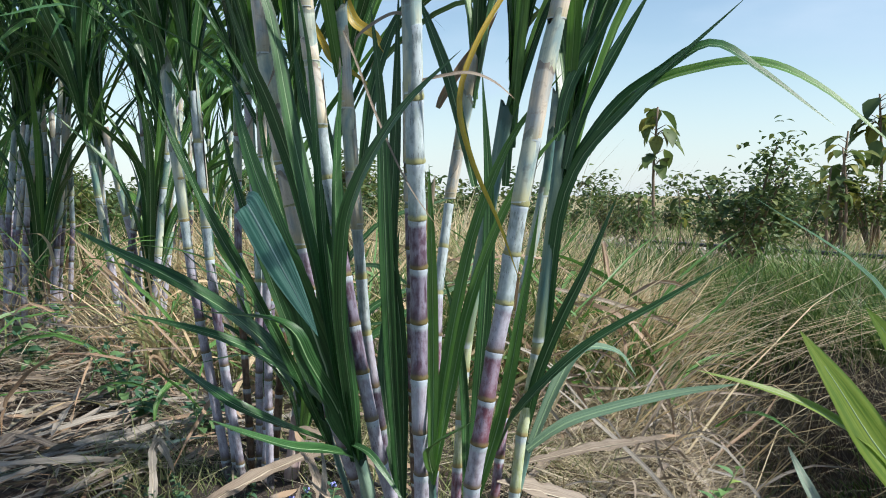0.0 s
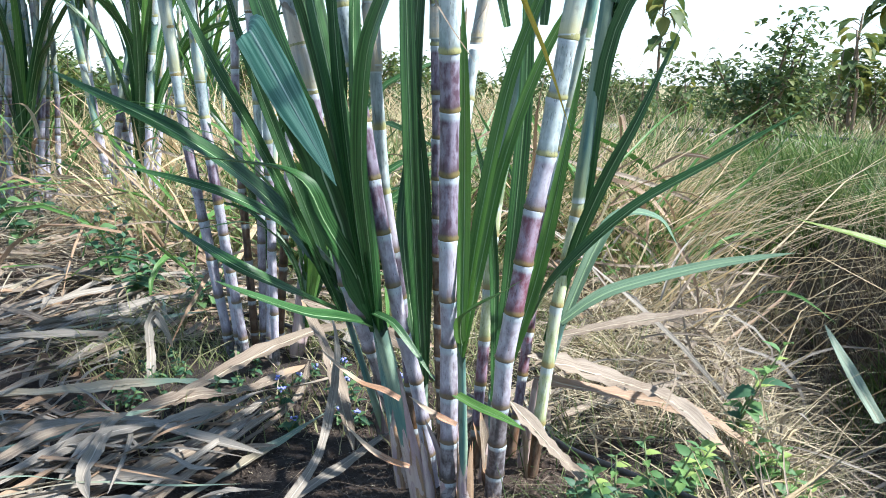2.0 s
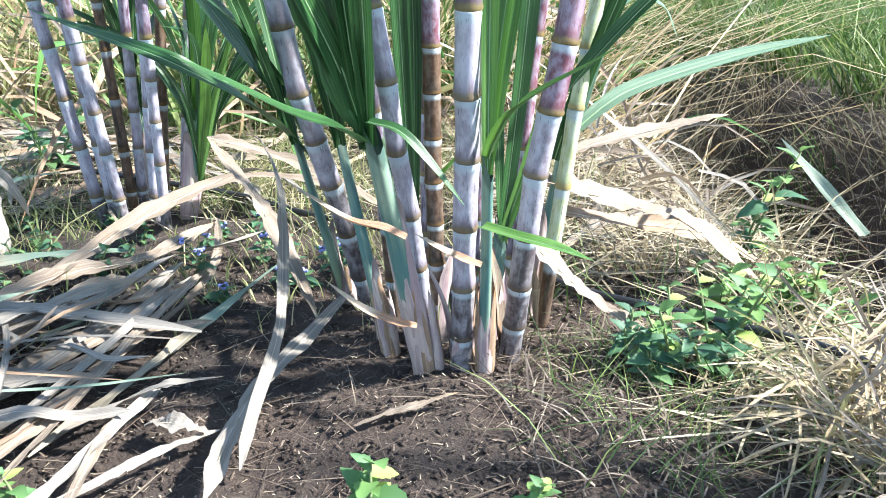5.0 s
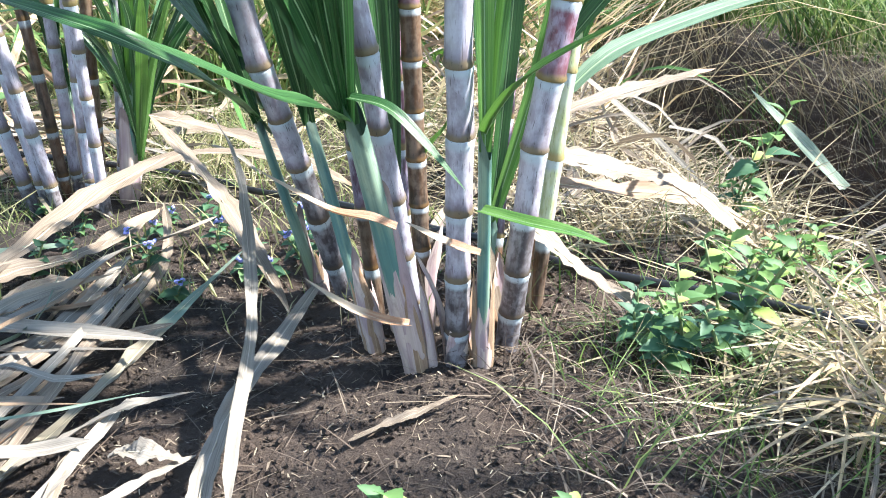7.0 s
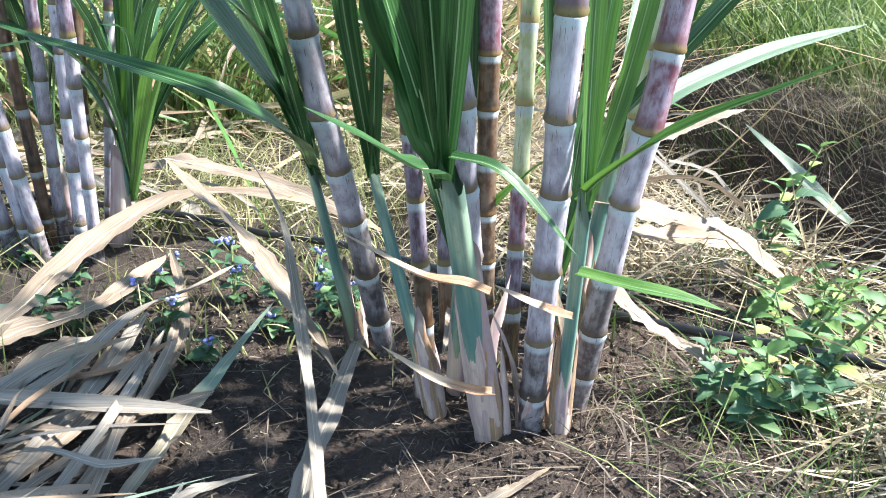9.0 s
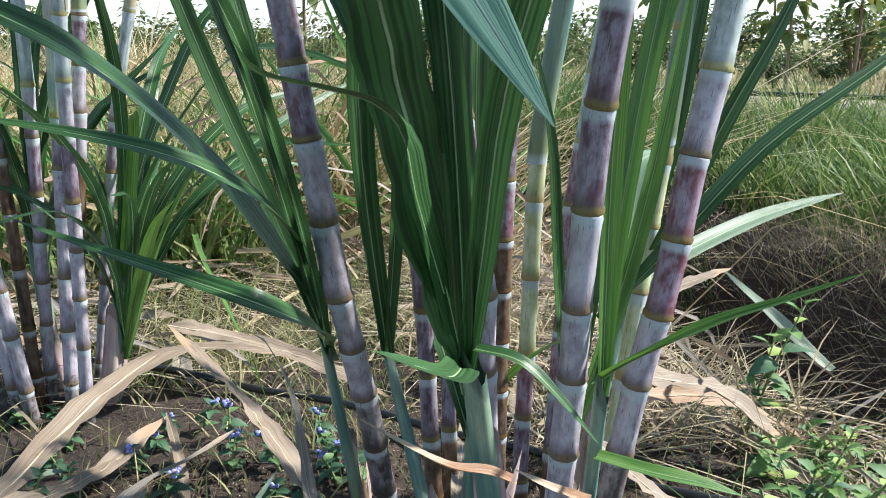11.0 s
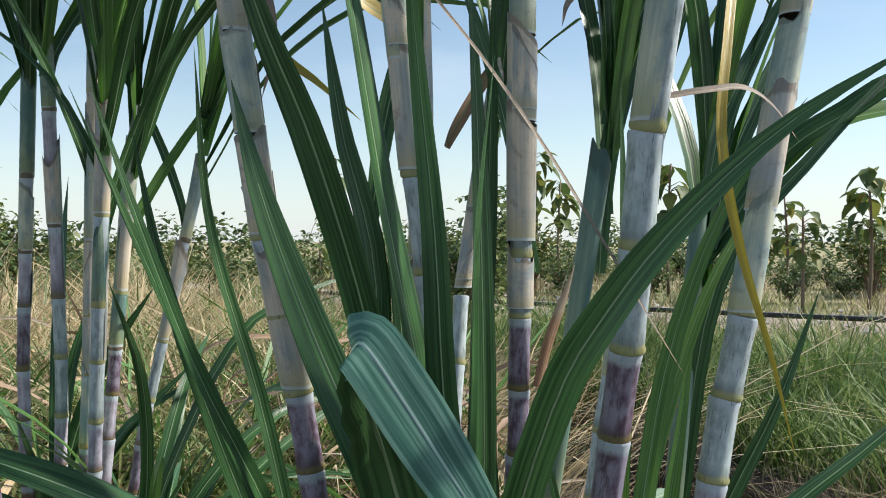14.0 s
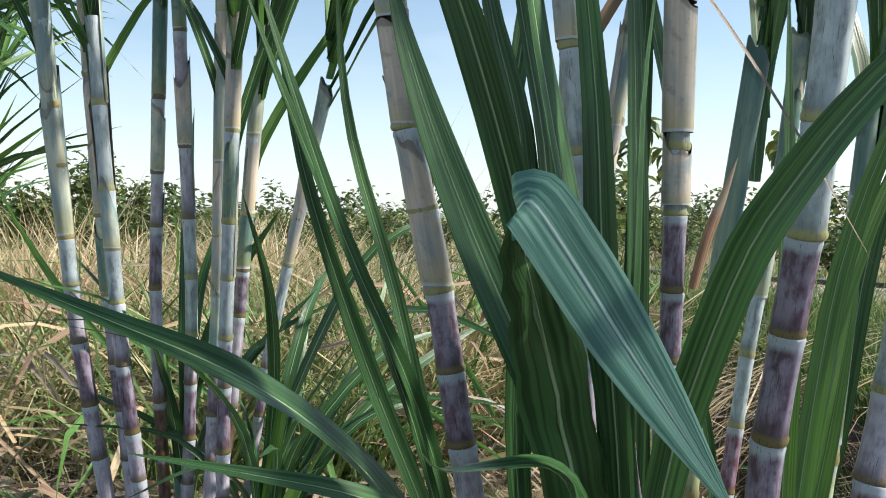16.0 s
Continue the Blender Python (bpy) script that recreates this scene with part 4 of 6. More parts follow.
# pointed husk strips hugging the feet of the young shoots
for host, (hx, hy), (lx, ly), rad, top_, seed_ in ((shoot_s, (-0.062, 1.31), (-0.038, -0.024), 0.019, 0.17, 670), (shoot_t, (-0.006, 1.285), (-0.005, -0.022), 0.0115, 0.12, 680), (shoot_q, (-0.096, 1.37), (-0.03, 0.02), 0.012, 0.10, 690), (shoot_w, (-0.125, 1.53), (-0.03, -0.03), 0.011, 0.10, 695)):
    rnd_s = random.Random(seed_)
    for k in range(5):
        w_ = -2.9 + 0.65 * k + rnd_s.uniform(-0.2, 0.2)
        ux, uy, h_ = math.cos(w_), math.sin(w_), top_ * rnd_s.uniform(0.55, 1.05)
        f_ = h_ / 0.2
        add_leaf(host, ((hx + rad * ux, hy + rad * uy, -0.015), (hx + rad * 1.02 * ux + lx * f_ * 0.5, hy + rad * 1.02 * uy + ly * f_ * 0.5, h_ * 0.5), (hx + rad * 0.95 * ux + lx * f_, hy + rad * 0.95 * uy + ly * f_, h_)),
                 rad * rnd_s.uniform(0.8, 1.2), rnd_s.choice((M_SHEATH_PINK, M_SHEATH_PINK, M_DRY_RUST)), "pinkish dry husk", "husk", facing=(ux, uy, 0.1), n=8, fold=-0.5, seed=seed_ + k, wave=0.12, base=0.9)

# dry husks round the feet of the stalks
rnd_h = random.Random(4)
for k in range(16):
    a_ = rnd_h.uniform(0, 6.28)
    host, (hx, hy) = rnd_h.choice(((stalk_g, (-0.037, 1.385)), (stalk_c, (0.033, 1.32)), (stalk_b, (-0.03, 1.30)), (stalk_d, (0.10, 1.40)), (shoot_t, (-0.006, 1.285)), (stalk_m, (0.075, 1.46))))
    ux, uy, hh = math.cos(a_), math.sin(a_), rnd_h.uniform(0.06, 0.14)
    add_leaf(host, ((hx + 0.011 * ux, hy + 0.011 * uy, -0.01), (hx + 0.017 * ux, hy + 0.017 * uy, hh * 0.5), (hx + (0.02 + 0.03 * rnd_h.random()) * ux, hy + 0.02 * uy, hh)), rnd_h.uniform(0.012, 0.022),
             rnd_h.choice((M_DRY, M_DRY_RUST, M_SHEATH_PINK)), "dry brown husk", "husk", facing=(ux, uy, 0.1), n=8, fold=-0.6, seed=600 + k, wave=0.2)

# long leaves that arch out from the slim green stalk
add_leaf(stalk_d, ((0.19, 1.39, 0.68), (0.268, 1.36, 0.792), (0.33, 1.33, 0.84), (0.397, 1.3, 0.878), (0.466, 1.28, 0.835), (0.56, 1.25, 0.755)), 0.030, seed=25, facing=(-0.1, -0.7, 1), fold=0.4, n=22)
add_leaf(stalk_d, ((0.195, 1.39, 0.69), (0.303, 1.36, 0.812), (0.39, 1.33, 0.846), (0.473, 1.3, 0.85), (0.557, 1.28, 0.809), (0.66, 1.25, 0.715)), 0.030, M_LEAF_LIGHT, seed=26, facing=(-0.1, -0.7, 1), fold=0.4, n=22)
add_crown(stalk_d, (0.195, 1.39, 0.72), (0.12, 0, 1), 9, 0.6, 28, 0.024, 0.45, 0.6)
add_leaf(stalk_c, ((0.10, 1.24, 0.96), (0.045, 1.19, 0.86), (0.022, 1.17, 0.78), (0.04, 1.17, 0.70), (0.075, 1.175, 0.62), (0.108, 1.18, 0.53)), 0.008, M_LEAF_YELLOW, "withered yellow leaf", seed=27, facing=(-0.4, -1, 0), fold=0.3, base=1.0)


# upright blades that fill the crowns
for host, pts_, face_, seed_ in ((stalk_d, ((0.193, 1.38, 0.697), (0.219, 1.38, 0.786), (0.271, 1.38, 0.882), (0.330, 1.38, 0.985)), (-0.3, -1, 0.3), 91),
                                 (stalk_d, ((0.178, 1.37, 0.741), (0.199, 1.37, 0.828), (0.243, 1.37, 0.907), (0.285, 1.36, 0.985)), (-0.4, -1, 0.2), 92),
                                 (stalk_k, ((0.104, 1.45, 0.671), (0.113, 1.45, 0.792), (0.145, 1.45, 0.894), (0.185, 1.45, 0.990)), (-0.2, -1, 0.1), 93),
                                 (stalk_h, ((0.054, 1.50, 0.671), (0.015, 1.50, 0.835), (-0.018, 1.50, 0.931), (-0.045, 1.50, 1.00)), (0.3, -1, 0.1), 94),
                                 (stalk_p, ((-0.140, 1.50, 0.700), (-0.120, 1.50, 0.835), (-0.090, 1.50, 0.931), (-0.055, 1.50, 1.00)), (-0.2, -1, 0.1), 95),
                                 (shoot_u, ((-0.075, 1.37, 0.20), (-0.083, 1.36, 0.546), (-0.074, 1.36, 0.760), (-0.068, 1.36, 0.980)), (0.2, -1, 0.0), 96)):
    add_leaf(host, pts_, 0.021, seed=seed_, facing=face_, fold=0.4)

# withered bits among the crowns
add_leaf(stalk_b, ((-0.036, 1.170, 0.806), (0.00, 1.160, 0.813), (0.035, 1.160, 0.817), (0.068, 1.165, 0.806), (0.098, 1.17, 0.782)), 0.006, M_DRY, "thin dry straw-coloured leaf", seed=71, facing=(0, -0.8, 0.6), fold=0.4, base=1.0, n=20)
add_leaf(stalk_b, ((-0.040, 1.145, 0.885), (-0.062, 1.150, 0.892), (-0.088, 1.16, 0.883), (-0.112, 1.165, 0.866), (-0.118, 1.165, 0.848)), 0.007, M_DRY, "thin dry straw-coloured leaf", seed=77, facing=(0, -0.8, 0.6), fold=0.5, base=0.9)
add_leaf(stalk_p, ((-0.148, 1.31, 0.90), (-0.124, 1.27, 0.845), (-0.092, 1.22, 0.765), (-0.050, 1.185, 0.675), (-0.002, 1.18, 0.605)), 0.0035, M_DRY, "thin dry straw-coloured leaf", seed=78, facing=(0, -0.8, 0.6), fold=0.4, base=1.0)
add_leaf(stalk_h, ((-0.01, 1.6, 0.815), (0.002, 1.6, 0.84), (0.035, 1.6, 0.892), (0.073, 1.6, 0.943), (0.10, 1.6, 0.99)), 0.016, M_DRY_RUST, "withered brown leaf", seed=72, facing=(0.3, -1, 0.2), fold=0.5)
add_leaf(stalk_g, ((-0.165, 1.5, 0.99), (-0.15, 1.5, 0.95), (-0.117, 1.5, 0.928), (-0.098, 1.5, 0.895)), 0.020, M_LEAF_YELLOW, "yellowing drooping leaf", seed=73, facing=(0.2, -1, 0.3), fold=0.4)
add_leaf(stalk_p, ((-0.235, 1.58, 0.97), (-0.216, 1.6, 0.928), (-0.201, 1.6, 0.902), (-0.166, 1.6, 0.88), (-0.114, 1.6, 0.84)), 0.014, M_LEAF_YELLOW, "yellowing drooping leaf", seed=74, facing=(0.2, -1, 0.3), fold=0.4)
add_leaf(stalk_g, ((-0.036, 1.335, 0.575), (-0.028, 1.33, 0.615), (-0.018, 1.325, 0.65), (-0.012, 1.315, 0.685)), 0.013, M_DRY_ORANGE, "torn dry sheath sticking up", "torn_sheath", seed=75, facing=(0.3, -1, 0.1), fold=-0.5, base=0.9)
add_leaf(stalk_l, ((-0.30, 1.42, 1.0), (-0.27, 1.40, 0.93), (-0.262, 1.385, 0.87), (-0.275, 1.37, 0.82)), 0.008, M_DRY, "thin dry straw-coloured leaf", seed=76, facing=(0, -0.8, 0.6), fold=0.4, base=1.0)


# ---- the clump behind, and the row beyond ----
BACK = "stalks of the second clump"


def simple_cane(foot, top, radius, seed, mats, label, group, sheath, step=0.075, leaves=9, length=0.8, blade=0.026):
    rnd = random.Random(seed)
    bow = Vector((rnd.uniform(-0.02, 0.02), rnd.uniform(-0.02, 0.02), 0))
    mid = (Vector(foot) + Vector(top)) / 2 + bow
    line = [tuple(foot), tuple(mid), tuple(top)]
    hs, z = [foot[2]], foot[2] + 0.05
    while z < top[2]:
        hs.append(z)
        z += step * rnd.uniform(0.8, 1.25) * (1.0 if z < sheath else 1.25)
    tint = rnd.choice((M_SLATE, M_SLATE, M_GREEN, M_VIOLET))
    root = cane(line, hs, radius, [m if h < sheath else tint for m, h in zip(list(mats) + [mats[-1]] * len(hs), hs)], label, seed, group)
    for k, h in enumerate(hs[:-1]):
        if h < sheath - 0.05 or rnd.random() < 0.25:
            continue
        nxt = min(top[2], h + rnd.uniform(0.07, 0.2))
        pick = rnd.choice((M_SHEATH_PALE, M_SHEATH_GREY, M_SHEATH_PALE, M_SHEATH_GREY, M_SHEATH_GREEN))
        if rnd.random() < 0.5:
            add_sheath(root, line, h + 0.004, nxt, radius * 1.06, pick, seed + k, 1.02, tear=rnd.uniform(0.01, 0.035))
        else:
            add_sheath(root, line, h + 0.004, nxt, radius * 1.10, pick, seed + k, 1.05, arc=(rnd.uniform(-4, 0), rnd.uniform(2.0, 4.0)), name="loose_sheath", tear=0.03)
    add_crown(root, top, Vector(top) - mid, leaves, length, seed + 5, blade)
    # an older leaf or two that leave the stalk lower down and cross its neighbours
    along = spline([Vector(q) for q in line], 20)
    for k in range(rnd.choice((1, 1, 2))):
        p = along[rnd.randint(15, 18)]
        out = Vector((rnd.choice((-1, 1)) * rnd.uniform(0.30, 0.75), rnd.uniform(-0.35, 0.35), 0))
        ln = rnd.uniform(0.30, 0.48)
        path = [p, p + (out * 0.35 + Vector((0, 0, 0.8))) * ln * 0.22, p + (out * 0.85 + Vector((0, 0, 1.0))) * ln * 0.55, p + (out * 1.5 + Vector((0, 0, rnd.uniform(0.9, 1.4)))) * ln]
        add_leaf(root, path, blade * rnd.uniform(0.40, 0.65), rnd.choice((M_LEAF, M_LEAF, M_LEAF_LIGHT)), facing=(0.3, -1, 0.4), twist=rnd.uniform(-60, 60), n=12, seed=seed * 17 + k, fold=0.5, ribbed=False)
    return root


LOW = [M_FOOT, M_VIOLET, M_VIOLET, M_VIOLET, M_VIOLET, M_PURPLE, M_VIOLET, M_SLATE, M_SLATE]
for k, (x0, y0, x1, y1, z1, r, sh) in enumerate((
        (-0.50, 2.00, -0.62, 1.95, 0.98, 0.0120, 0.55), (-0.475, 1.99, -0.565, 1.95, 1.02, 0.0122, 0.52),
        (-0.46, 1.97, -0.55, 1.92, 0.93, 0.0110, 0.58), (-0.45, 2.02, -0.463, 1.98, 1.0, 0.0098, 0.62),
        (-0.435, 2.03, -0.445, 1.96, 1.02, 0.0100, 0.60), (-0.41, 1.97, -0.38, 1.95, 1.0, 0.0108, 0.40),
        (-0.40, 2.02, -0.33, 1.95, 0.88, 0.0105, 0.56), (-0.37, 2.05, -0.23, 1.98, 0.84, 0.0088, 0.58),
        (-0.39, 1.93, -0.375, 1.80, 0.9, 0.0100, 0.55))):
    mats = [M_BROWN] * 5 + LOW[3:] if k in (3, 6) else LOW
    lab = ("waxy violet cane stalk in the second clump", "dark-footed cane stalk in the second clump")[k in (3, 6)]
    simple_cane((x0, y0, -0.01), (x1, y1, z1), 0.92 * r, 100 + 7 * k, mats, lab, BACK, sh)

shoot_e = shoot((-0.36, 2.0, -0.02), (-0.32, 1.98, 0.2), 0.012, "bushy young shoot beside the second clump", 61, (M_SHEATH_PINK, M_SHEATH_GREEN), 0.5)
add_crown(shoot_e, (-0.33, 1.98, 0.16), (0.2, -0.1, 1), 26, 0.55, 62, 0.018, 0.7, 0.5)
shoot_e2 = shoot((-0.42, 2.08, -0.02), (-0.44, 2.08, 0.25), 0.010, "leafy green shoot among the stalks", 63, (M_SHEATH_PINK, M_SHEATH_GREEN), 0.4)
add_crown(shoot_e2, (-0.43, 2.08, 0.22), (0.0, 0, 1), 9, 0.55, 64, 0.022, 0.35, 0.3)

ROW = "stalks of the far row"
rng = random.Random(5)
for k, (cx, cy, count) in enumerate(((-1.25, 3.62, 11), (-1.90, 4.05, 12), (-2.5, 4.7, 7), (-1.5, 5.4, 6), (-3.2, 5.6, 7), (-0.95, 2.75, 0))):
    for j in range(count):
        fx, fy = cx + rng.uniform(-0.16, 0.16), cy + rng.uniform(-0.14, 0.14)
        ln = rng.uniform(-0.16, 0.16)
        simple_cane((fx, fy, 0.0), (fx + ln, fy + rng.uniform(-0.1, 0.1), rng.uniform(0.8, 1.35)), rng.uniform(0.011, 0.015), 300 + 20 * k + j, LOW, "pale waxy cane stalk in the far row", ROW, rng.uniform(0.4, 0.65), 0.09, 12, 1.0, 0.034)
    if count:
        s = shoot((cx + 0.05, cy - 0.1, -0.01), (cx + 0.05, cy - 0.1, 0.2), 0.014, "leafy shoot in the far row", 400 + k)
        add_crown(s, (cx + 0.05, cy - 0.1, 0.2), (0.1, 0, 1), 20, 1.15, 410 + k, 0.034, 0.33, 0.35)


# ---- dry leaves on the ground ----
def dry_leaf(points, width, mat, label="dry straw-coloured cane leaf lying on the soil", seed=0, wave=0.28, dull=True, **more):
    foot = Vector(points[0])
    more.setdefault("n", 26)
    me = blade_mesh("dry_leaf", [Vector(p) - foot for p in points], width, mat, seed=seed, wave=wave, base=0.9, dull=dull, **more)
    ob = new("dry_leaf", me)
    ob.location = foot
    if width >= 0.019 and more["n"] > 20:
        hang("midrib", rib_mesh([Vector(p) - foot for p in points], width, M_RIB_DRY, more.get("facing", (0, -1, 0.2)), more["n"], more.get("twist", 0.0)), ob, "bleached midrib")
    return tagged(ob, label, "dry leaf", "dry leaves on the ground")


def lie(x, y, up=0.012):
    return (x, y, relief(x, y) + up)


dry_leaf((lie(-0.30, 1.10, 0.03), lie(-0.28, 1.20, 0.03), lie(-0.246, 1.297, 0.03), lie(-0.173, 1.436, 0.025), lie(-0.083, 1.60, 0.02)), 0.022, M_DRY_GREY, seed=1, facing=(0, 0, 1), label="broad bleached cane leaf leading to the clump", fold=0.15)
dry_leaf((lie(-0.27, 1.12, 0.045), lie(-0.258, 1.20, 0.05), lie(-0.225, 1.36, 0.06), (-0.212, 1.45, 0.10), (-0.21, 1.505, 0.165), (-0.225, 1.54, 0.215), (-0.25, 1.575, 0.225)), 0.014, M_DRY_GREY, seed=2, facing=(0.2, -0.5, 1), twist=50, label="narrow bleached leaf bent up against the clump")
dry_leaf(((-0.178, 1.435, 0.02), (-0.215, 1.54, 0.09), (-0.25, 1.63, 0.14), (-0.30, 1.72, 0.19)), 0.030, M_DRY, seed=3, facing=(0.7, -0.5, 0.8), label="folded dry leaf propped up to a kink")
dry_leaf(((-0.30, 1.72, 0.19), (-0.22, 1.71, 0.165), (-0.13, 1.68, 0.13), (-0.05, 1.62, 0.09)), 0.022, M_DRY, seed=4, facing=(0, -0.6, 1), label="dry leaf resting on another one's kink")
dry_leaf((lie(-0.56, 1.60, 0.02), lie(-0.49, 1.69, 0.04), lie(-0.39, 1.84, 0.06), lie(-0.28, 1.96, 0.08), lie(-0.16, 1.97, 0.09), lie(-0.04, 1.93, 0.07)), 0.036, M_DRY, seed=5, facing=(0, -0.3, 1))
dry_leaf((lie(-0.60, 1.60, 0.03), lie(-0.50, 1.65, 0.035), lie(-0.395, 1.71, 0.03), lie(-0.30, 1.80, 0.04)), 0.032, M_DRY, seed=6, facing=(0, -0.3, 1), label="broad dry leaf curling at its torn end")
dry_leaf((lie(-0.30, 1.80, 0.045), lie(-0.30, 1.70, 0.02), lie(-0.32, 1.56, 0.02), lie(-0.40, 1.43, 0.02), lie(-0.47, 1.34, 0.02)), 0.014, M_DRY, seed=60, facing=(0, -0.2, 1), label="narrow dry leaf with a sharp bend")
dry_leaf((lie(-0.47, 1.24), lie(-0.377, 1.367, 0.02), lie(-0.302, 1.473, 0.02), lie(-0.204, 1.60, 0.03)), 0.019, M_DRY_FADED, seed=7, facing=(0, 0, 1), label="long curling leaf, still faintly green")
dry_leaf((lie(-0.45, 1.265, 0.02), lie(-0.356, 1.293, 0.03), lie(-0.285, 1.302, 0.04)), 0.011, M_DRY_GREY, seed=8, facing=(0, 0, 1), fold=0.8)
dry_leaf((lie(-0.36, 1.25, 0.02), lie(-0.335, 1.235, 0.03), lie(-0.30, 1.215, 0.03)), 0.026, M_DRY_GREY, seed=9, facing=(0, 0, 1), label="frayed scrap of dry cane leaf")
dry_leaf((lie(-0.162, 1.199), lie(-0.10, 1.206), lie(-0.052, 1.217)), 0.011, M_DRY, seed=10, facing=(0, 0, 1), label="short dry stem fragment on bare soil")
dry_leaf((lie(-0.95, 1.66, 0.06), lie(-0.74, 1.683, 0.06), lie(-0.562, 1.705, 0.05), lie(-0.41, 1.72, 0.04)), 0.024, M_DRY_FADED, seed=61, facing=(0, -0.4, 1), label="long leaf fading from blue-green to straw")
dry_leaf((lie(-0.61, 1.78, 0.01), (-0.622, 1.83, 0.045), (-0.634, 1.865, 0.095), (-0.622, 1.875, 0.118), (-0.598, 1.865, 0.085), (-0.585, 1.86, 0.05)), 0.021, M_DRY_GREY, seed=62, facing=(0.5, -1, 0.4), twist=50, wave=0.3, label="torn pale leaf standing up from the soil")
dry_leaf(((-0.098, 1.25, 0.172), (-0.12, 1.25, 0.184), (-0.15, 1.258, 0.192), (-0.185, 1.28, 0.212), (-0.215, 1.31, 0.23)), 0.011, M_DRY_ORANGE, seed=11, facing=(0.0, -0.5, 1), fold=1.0, twist=40, wave=0.1, dull=False, label="orange-tan curled leaf hanging on the shoot")
dry_leaf(((-0.085, 1.268, 0.068), (-0.11, 1.262, 0.08), (-0.14, 1.275, 0.094), (-0.175, 1.30, 0.118)), 0.009, M_DRY_ORANGE, seed=12, facing=(0.0, -0.5, 1), fold=1.0, twist=-30, wave=0.1, dull=False, label="small rusty leaf at the shoot's foot")
dry_leaf(((-0.022, 1.246, 0.138), (-0.05, 1.248, 0.152), (-0.085, 1.268, 0.172)), 0.010, M_DRY_ORANGE, seed=13, facing=(0.0, -0.5, 1), fold=1.0, wave=0.1, dull=False, label="rusty curled leaf caught between stalks")
dry_leaf(((0.06, 1.36, 0.13), (0.12, 1.33, 0.07), lie(0.165, 1.28, 0.03), lie(0.19, 1.24, 0.015)), 0.026, M_DRY, seed=14, facing=(0.3, -0.5, 1), label="bent dry leaf leaning from the clump")
dry_leaf(((0.09, 1.42, 0.18), (0.22, 1.47, 0.13), (0.33, 1.46, 0.09), lie(0.42, 1.42, 0.04)), 0.036, M_DRY, seed=15, facing=(0.1, -0.5, 1), label="broad dry leaf sloping away from the clump")
dry_leaf(((0.10, 1.44, 0.14), (0.24, 1.5, 0.09), (0.38, 1.5, 0.06), lie(0.5, 1.46, 0.04)), 0.030, M_DRY_RUST, seed=16, facing=(0.1, -0.5, 1))
dry_leaf(((0.14, 1.52, 0.18), (0.30, 1.56, 0.20), (0.44, 1.58, 0.215)), 0.022, M_DRY, seed=17, facing=(0, -0.5, 1), label="flat straw-coloured leaf held above the grass")
dry_leaf(((0.782, 1.68, -0.03), (0.780, 1.77, 0.012), (0.784, 1.87, 0.05), (0.793, 1.97, 0.082)), 0.022, M_LEAF_FADED, seed=18, facing=(-0.5, -0.9, 0.8), dull=False, label="pale green withering leaf standing in the grass")

for k, (pts_, w_, mat_) in enumerate((
        (((-0.345, 1.64, 0.03), (-0.40, 1.53, 0.03), (-0.47, 1.41, 0.025), (-0.55, 1.32, 0.02)), 0.019, M_DRY_GREY),
        (((-0.355, 1.53, 0.04), (-0.42, 1.45, 0.03), (-0.50, 1.38, 0.02), (-0.58, 1.32, 0.02)), 0.014, M_DRY),
        (((-0.30, 1.45, 0.02), (-0.38, 1.42, 0.04), (-0.47, 1.37, 0.03), (-0.56, 1.30, 0.02)), 0.012, M_DRY),
        (((-0.33, 1.60, 0.03), (-0.38, 1.45, 0.05), (-0.46, 1.33, 0.03), (-0.53, 1.25, 0.02)), 0.010, M_DRY_GREY),
        (((-0.31, 1.66, 0.02), (-0.34, 1.50, 0.04), (-0.42, 1.36, 0.03), (-0.50, 1.27, 0.02)), 0.011, M_DRY),
        (((-0.40, 1.62, 0.03), (-0.46, 1.55, 0.045), (-0.53, 1.44, 0.03), (-0.62, 1.36, 0.02)), 0.022, M_DRY),
        (((-0.29, 1.229, 0.02), (-0.345, 1.19, 0.03), (-0.397, 1.161, 0.03), (-0.49, 1.11, 0.02)), 0.009, M_DRY_GREY),
        (((-0.392, 1.257, 0.03), (-0.415, 1.146, 0.03), (-0.43, 1.07, 0.02)), 0.012, M_DRY),
        (((-0.345, 1.567, 0.04), (-0.413, 1.337, 0.04), (-0.478, 1.178, 0.03), (-0.52, 1.10, 0.02)), 0.010, M_DRY),
        (((-0.346, 1.327, 0.03), (-0.40, 1.22, 0.03), (-0.45, 1.15, 0.025), (-0.53, 1.09, 0.02)), 0.013, M_DRY_GREY),
        (((-0.42, 1.34, 0.03), (-0.47, 1.24, 0.035), (-0.53, 1.16, 0.03), (-0.60, 1.10, 0.02)), 0.015, M_DRY))):
    dry_leaf([lie(*q) for q in pts_], w_, mat_, seed=200 + k, facing=(0.1, -0.3, 1), fold=0.3, twist=25 * (k % 3 - 1), label="bleached dry leaf in a sheaf on the soil")


